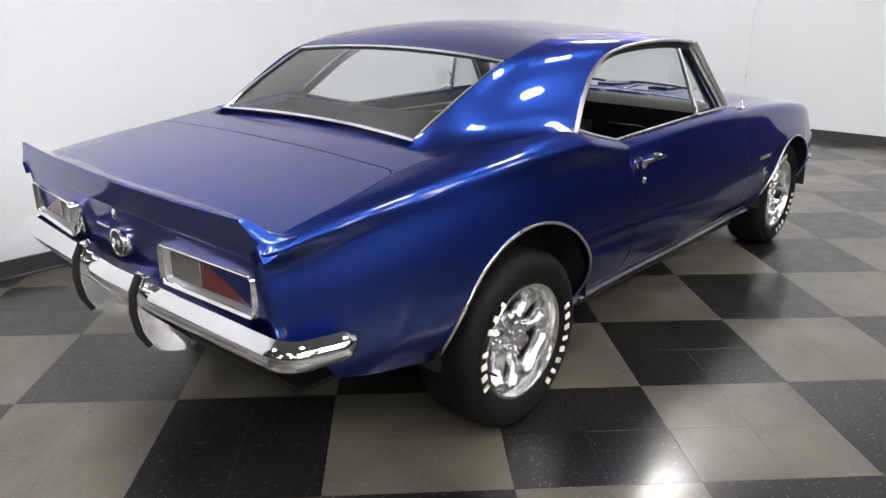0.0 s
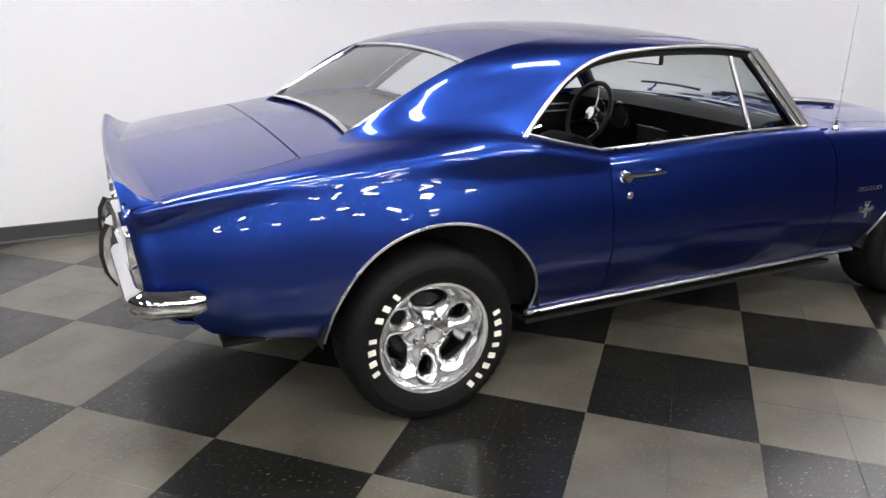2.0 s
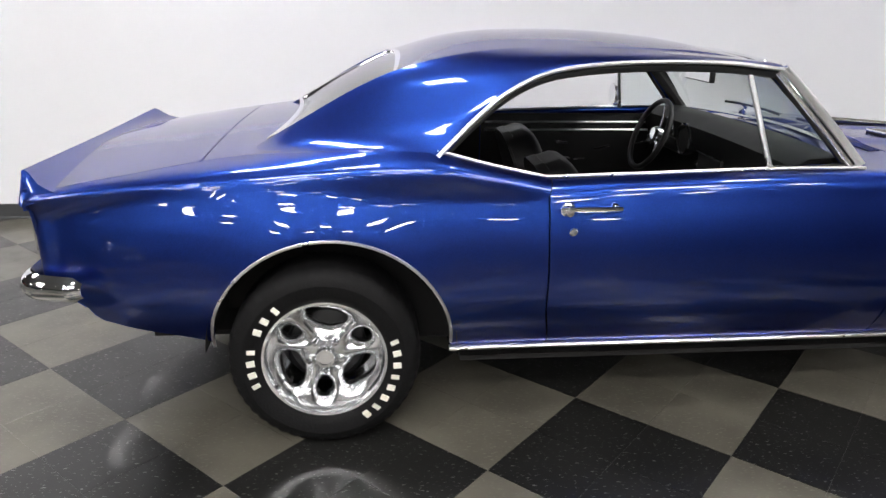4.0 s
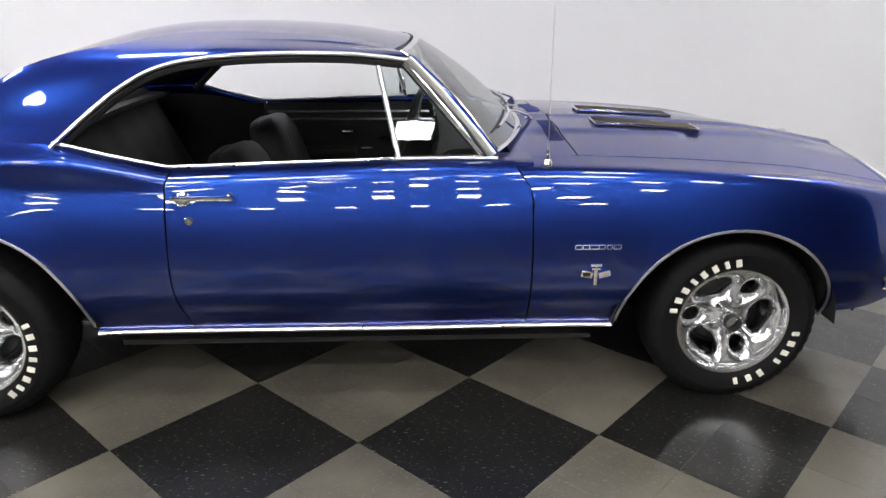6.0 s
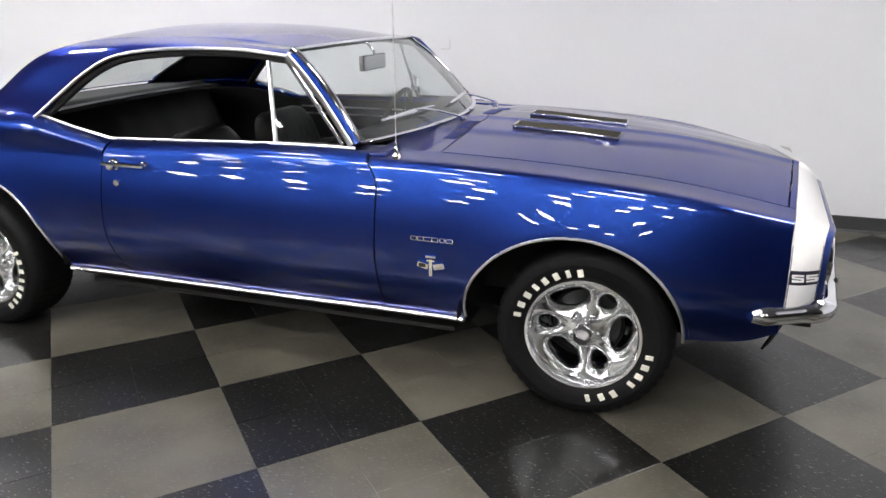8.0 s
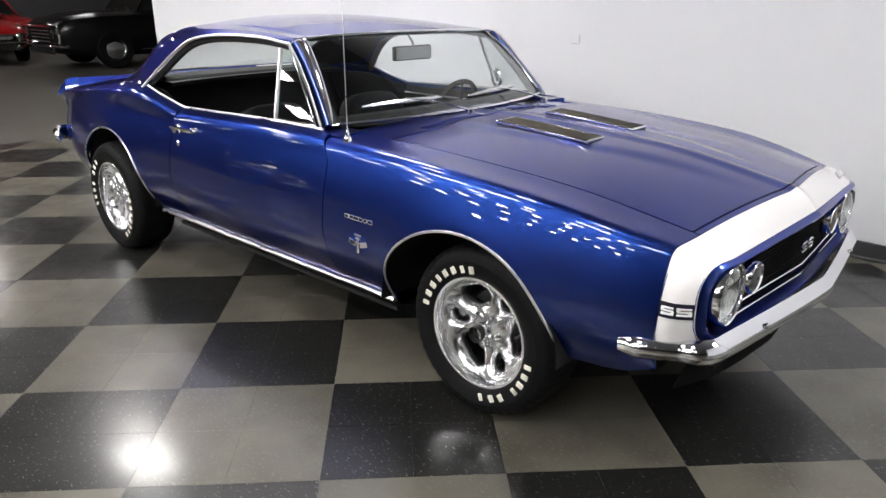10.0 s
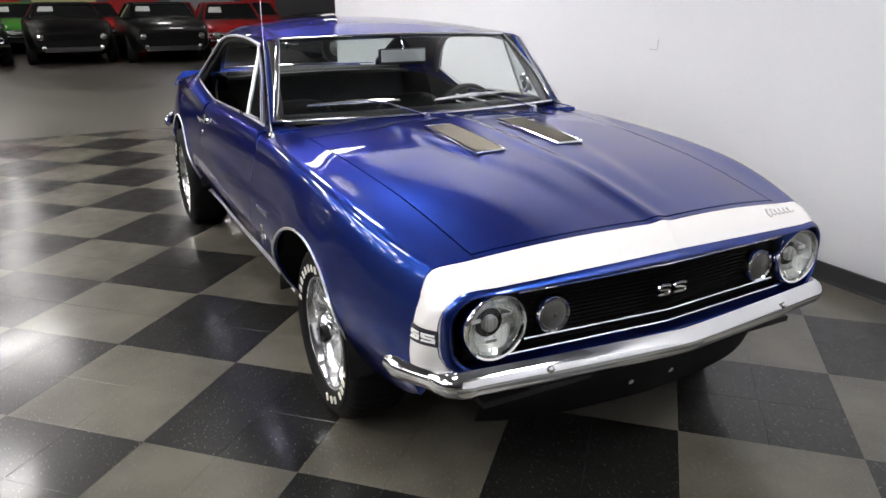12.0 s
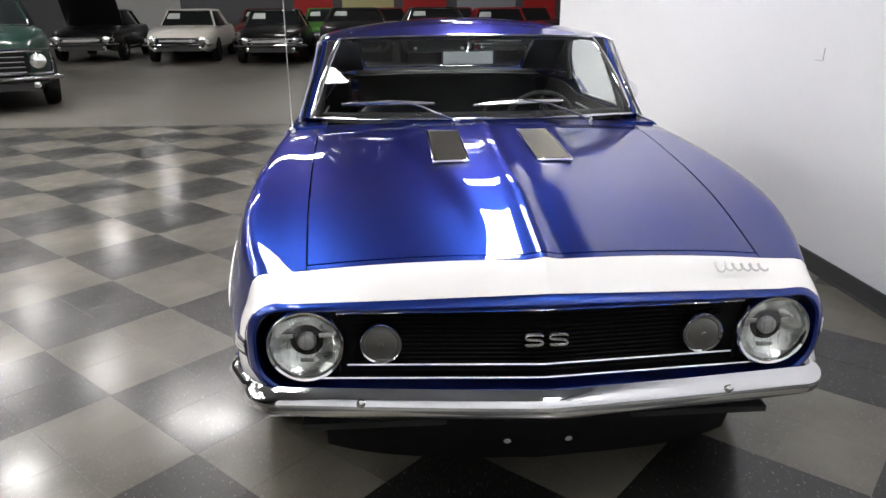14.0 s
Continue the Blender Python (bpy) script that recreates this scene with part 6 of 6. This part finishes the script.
show_car("red_classic", "bright red classic coupe with chrome bumper", REDC, (-17.2, 2.65, 0), -4)
show_car("dark_hood_up_car", "dark classic car with its hood raised", (0.005, 0.005, 0.006), (-18.6, -8.75, 0), 6, hood_up=True)
show_car("black_truck", "tall black pickup truck seen from its side", (0.004, 0.004, 0.0045), (-13.5, 5.75, 0), -90, L=5.4, W=1.95, H=1.85, hood=1.10, nose=0.95, cab=(-0.30, 0.20), ride=0.38, sticker=True)
show_car("green_sedan", "dark green rounded vintage sedan with chrome bumper", (0.004, 0.022, 0.017), (-8.55, -7.0, 0), 30, L=4.7, W=1.82, H=1.68, hood=1.12, nose=0.95, cab=(-0.5, 0.12), round_=0.8, lamp=0.09, ride=0.36, sticker=False)
show_car("red_sports_car", "red coupe parked in the second row", REDC, (-21.6, -0.6, 0), 8)
show_car("maroon_sedan", "maroon classic sedan parked in the second row", (0.16, 0.014, 0.016), (-21.8, -4.6, 0), 5)
show_car("green_coupe", "bright green coupe parked in the second row", (0.06, 0.28, 0.03), (-21.6, -2.5, 0), 5)
show_car("silver_sedan", "silver sedan parked in the second row", (0.45, 0.46, 0.46), (-22.0, -7.2, 0), 5, metal=0.5)
show_car("red_classic_coupe", "red classic coupe beside the truck", REDC, (-21.2, 4.2, 0), 0)
show_car("red_convertible", "red car parked behind the black coupe", REDC, (-21.4, 1.7, 0), 0)
for y, w, h, c, nm in ((-9.5, 3.0, 2.6, (0.45, 0.46, 0.45), "grey"), (-3.2, 1.4, 3.0, (0.45, 0.012, 0.012), "red"), (-1.2, 1.9, 2.8, (0.62, 0.60, 0.30), "pale yellow"), (0.9, 1.6, 3.0, (0.45, 0.012, 0.012), "red"), (3.2, 2.2, 2.8, (0.35, 0.40, 0.44), "grey-blue"), (5.2, 1.2, 3.0, (0.45, 0.012, 0.012), "red")):
    bm = bmesh.new()
    box(bm, (0.05, w, h), (-24.15, y, h / 2 + 0.05), 0.01)
    tagged(part("wall_banner", bm, plain("banner_" + nm.replace(" ", "_"), c, 0.6, vary=0.08)), nm + " banner panel on the far showroom wall", "banner", "wall banners")


# ---- floor ----
TILE, TURN_DEG, ORIGIN = 0.5897, 46.15, (0.013, -1.0846)
slab("floor", (40.0, 42.0, 0.10), (-5.0, -6.3, -0.0535), CONCRETE, "worn polished grey concrete floor of the showroom", "floor")
FLOOR = bpy.data.objects["floor"]
cu, su = math.cos(radians(TURN_DEG)), math.sin(radians(TURN_DEG))


def tile_mesh(name, h, mat):
    bm = bmesh.new()
    g = 0.0003
    for qx in (0, 1):
        for qy in (0, 1):
            a = TILE / 2
            x0, y0, x1, y1 = qx * a + g, qy * a + g, (qx + 1) * a - g, (qy + 1) * a - g
            c = 0.0007
            lo = [bm.verts.new(p) for p in ((x0, y0, -h), (x1, y0, -h), (x1, y1, -h), (x0, y1, -h))]
            md = [bm.verts.new(p) for p in ((x0, y0, -c * 0.5), (x1, y0, -c * 0.5), (x1, y1, -c * 0.5), (x0, y1, -c * 0.5))]
            up = [bm.verts.new(p) for p in ((x0 + c, y0 + c, 0), (x1 - c, y0 + c, 0), (x1 - c, y1 - c, 0), (x0 + c, y1 - c, 0))]
            bm.faces.new(up)
            for i in range(4):
                j = (i + 1) % 4
                bm.faces.new((lo[i], lo[j], md[j], md[i]))
                bm.faces.new((md[i], md[j], up[j], up[i]))
    me = bpy.data.meshes.new(name)
    bm.to_mesh(me)
    bm.free()
    me.materials.append(mat)
    return me


MESHES = (tile_mesh("tile", 0.003, TILE_LIGHT), tile_mesh("tile", 0.003, TILE_DARK))
far_v, far_f = ([], []), ([], [])
made = 0
for i in range(-24, 22):
    for j in range(-24, 22):
        x, y = ORIGIN[0] + TILE * (i * cu - j * su), ORIGIN[1] + TILE * (i * su + j * cu)
        cx, cy = x + TILE / 2 * (cu - su), y + TILE / 2 * (su + cu)
        if cx > WALL_X + 0.5 or cy > WALL_Y + 0.45 or cy < -9.5 or cx < TILE_EDGE - 0.42:
            continue
        dark = (i + j) % 2
        if -3.6 < cx < 4.0 and -3.75 < cy < WALL_Y + 0.45 and made < 300 and cx > TILE_EDGE + 0.5:
            ob = new("tile", MESHES[dark])
            ob.parent = FLOOR
            ob.matrix_basis = pose(x, y, 0.0, 0, 0, TURN_DEG)
            made += 1
        else:
            pts = [(x, y), (x + TILE * cu, y + TILE * su), (x + TILE * (cu - su), y + TILE * (su + cu)), (x - TILE * su, y + TILE * cu)]
            mid = np.mean(pts, axis=0)
            pts = [tuple(mid + (np.array(p) - mid) * 0.9965) for p in pts]
            clip = []
            for a in range(4):
                p, q = pts[a], pts[(a + 1) % 4]
                if p[0] >= TILE_EDGE:
                    clip.append(p)
                if (p[0] - TILE_EDGE) * (q[0] - TILE_EDGE) < 0:
                    s = (TILE_EDGE - p[0]) / (q[0] - p[0])
                    clip.append((TILE_EDGE, p[1] + s * (q[1] - p[1])))
            if len(clip) < 3:
                continue
            b0 = len(far_v[dark])
            k = len(clip)
            far_v[dark].extend([(a, b, 0.0) for a, b in clip] + [(a, b, -0.003) for a, b in clip])
            far_f[dark].append(tuple(b0 + a for a in range(k)))
            far_f[dark].extend((b0 + k + a, b0 + k + (a + 1) % k, b0 + (a + 1) % k, b0 + a) for a in range(k))
for dark in (0, 1):
    ob = raw("tile_field", far_v[dark], far_f[dark], (TILE_LIGHT, TILE_DARK)[dark], FLOOR, "far black floor tiles" if dark else "far grey floor tiles", False)
    ob["kind"] = "stuff"
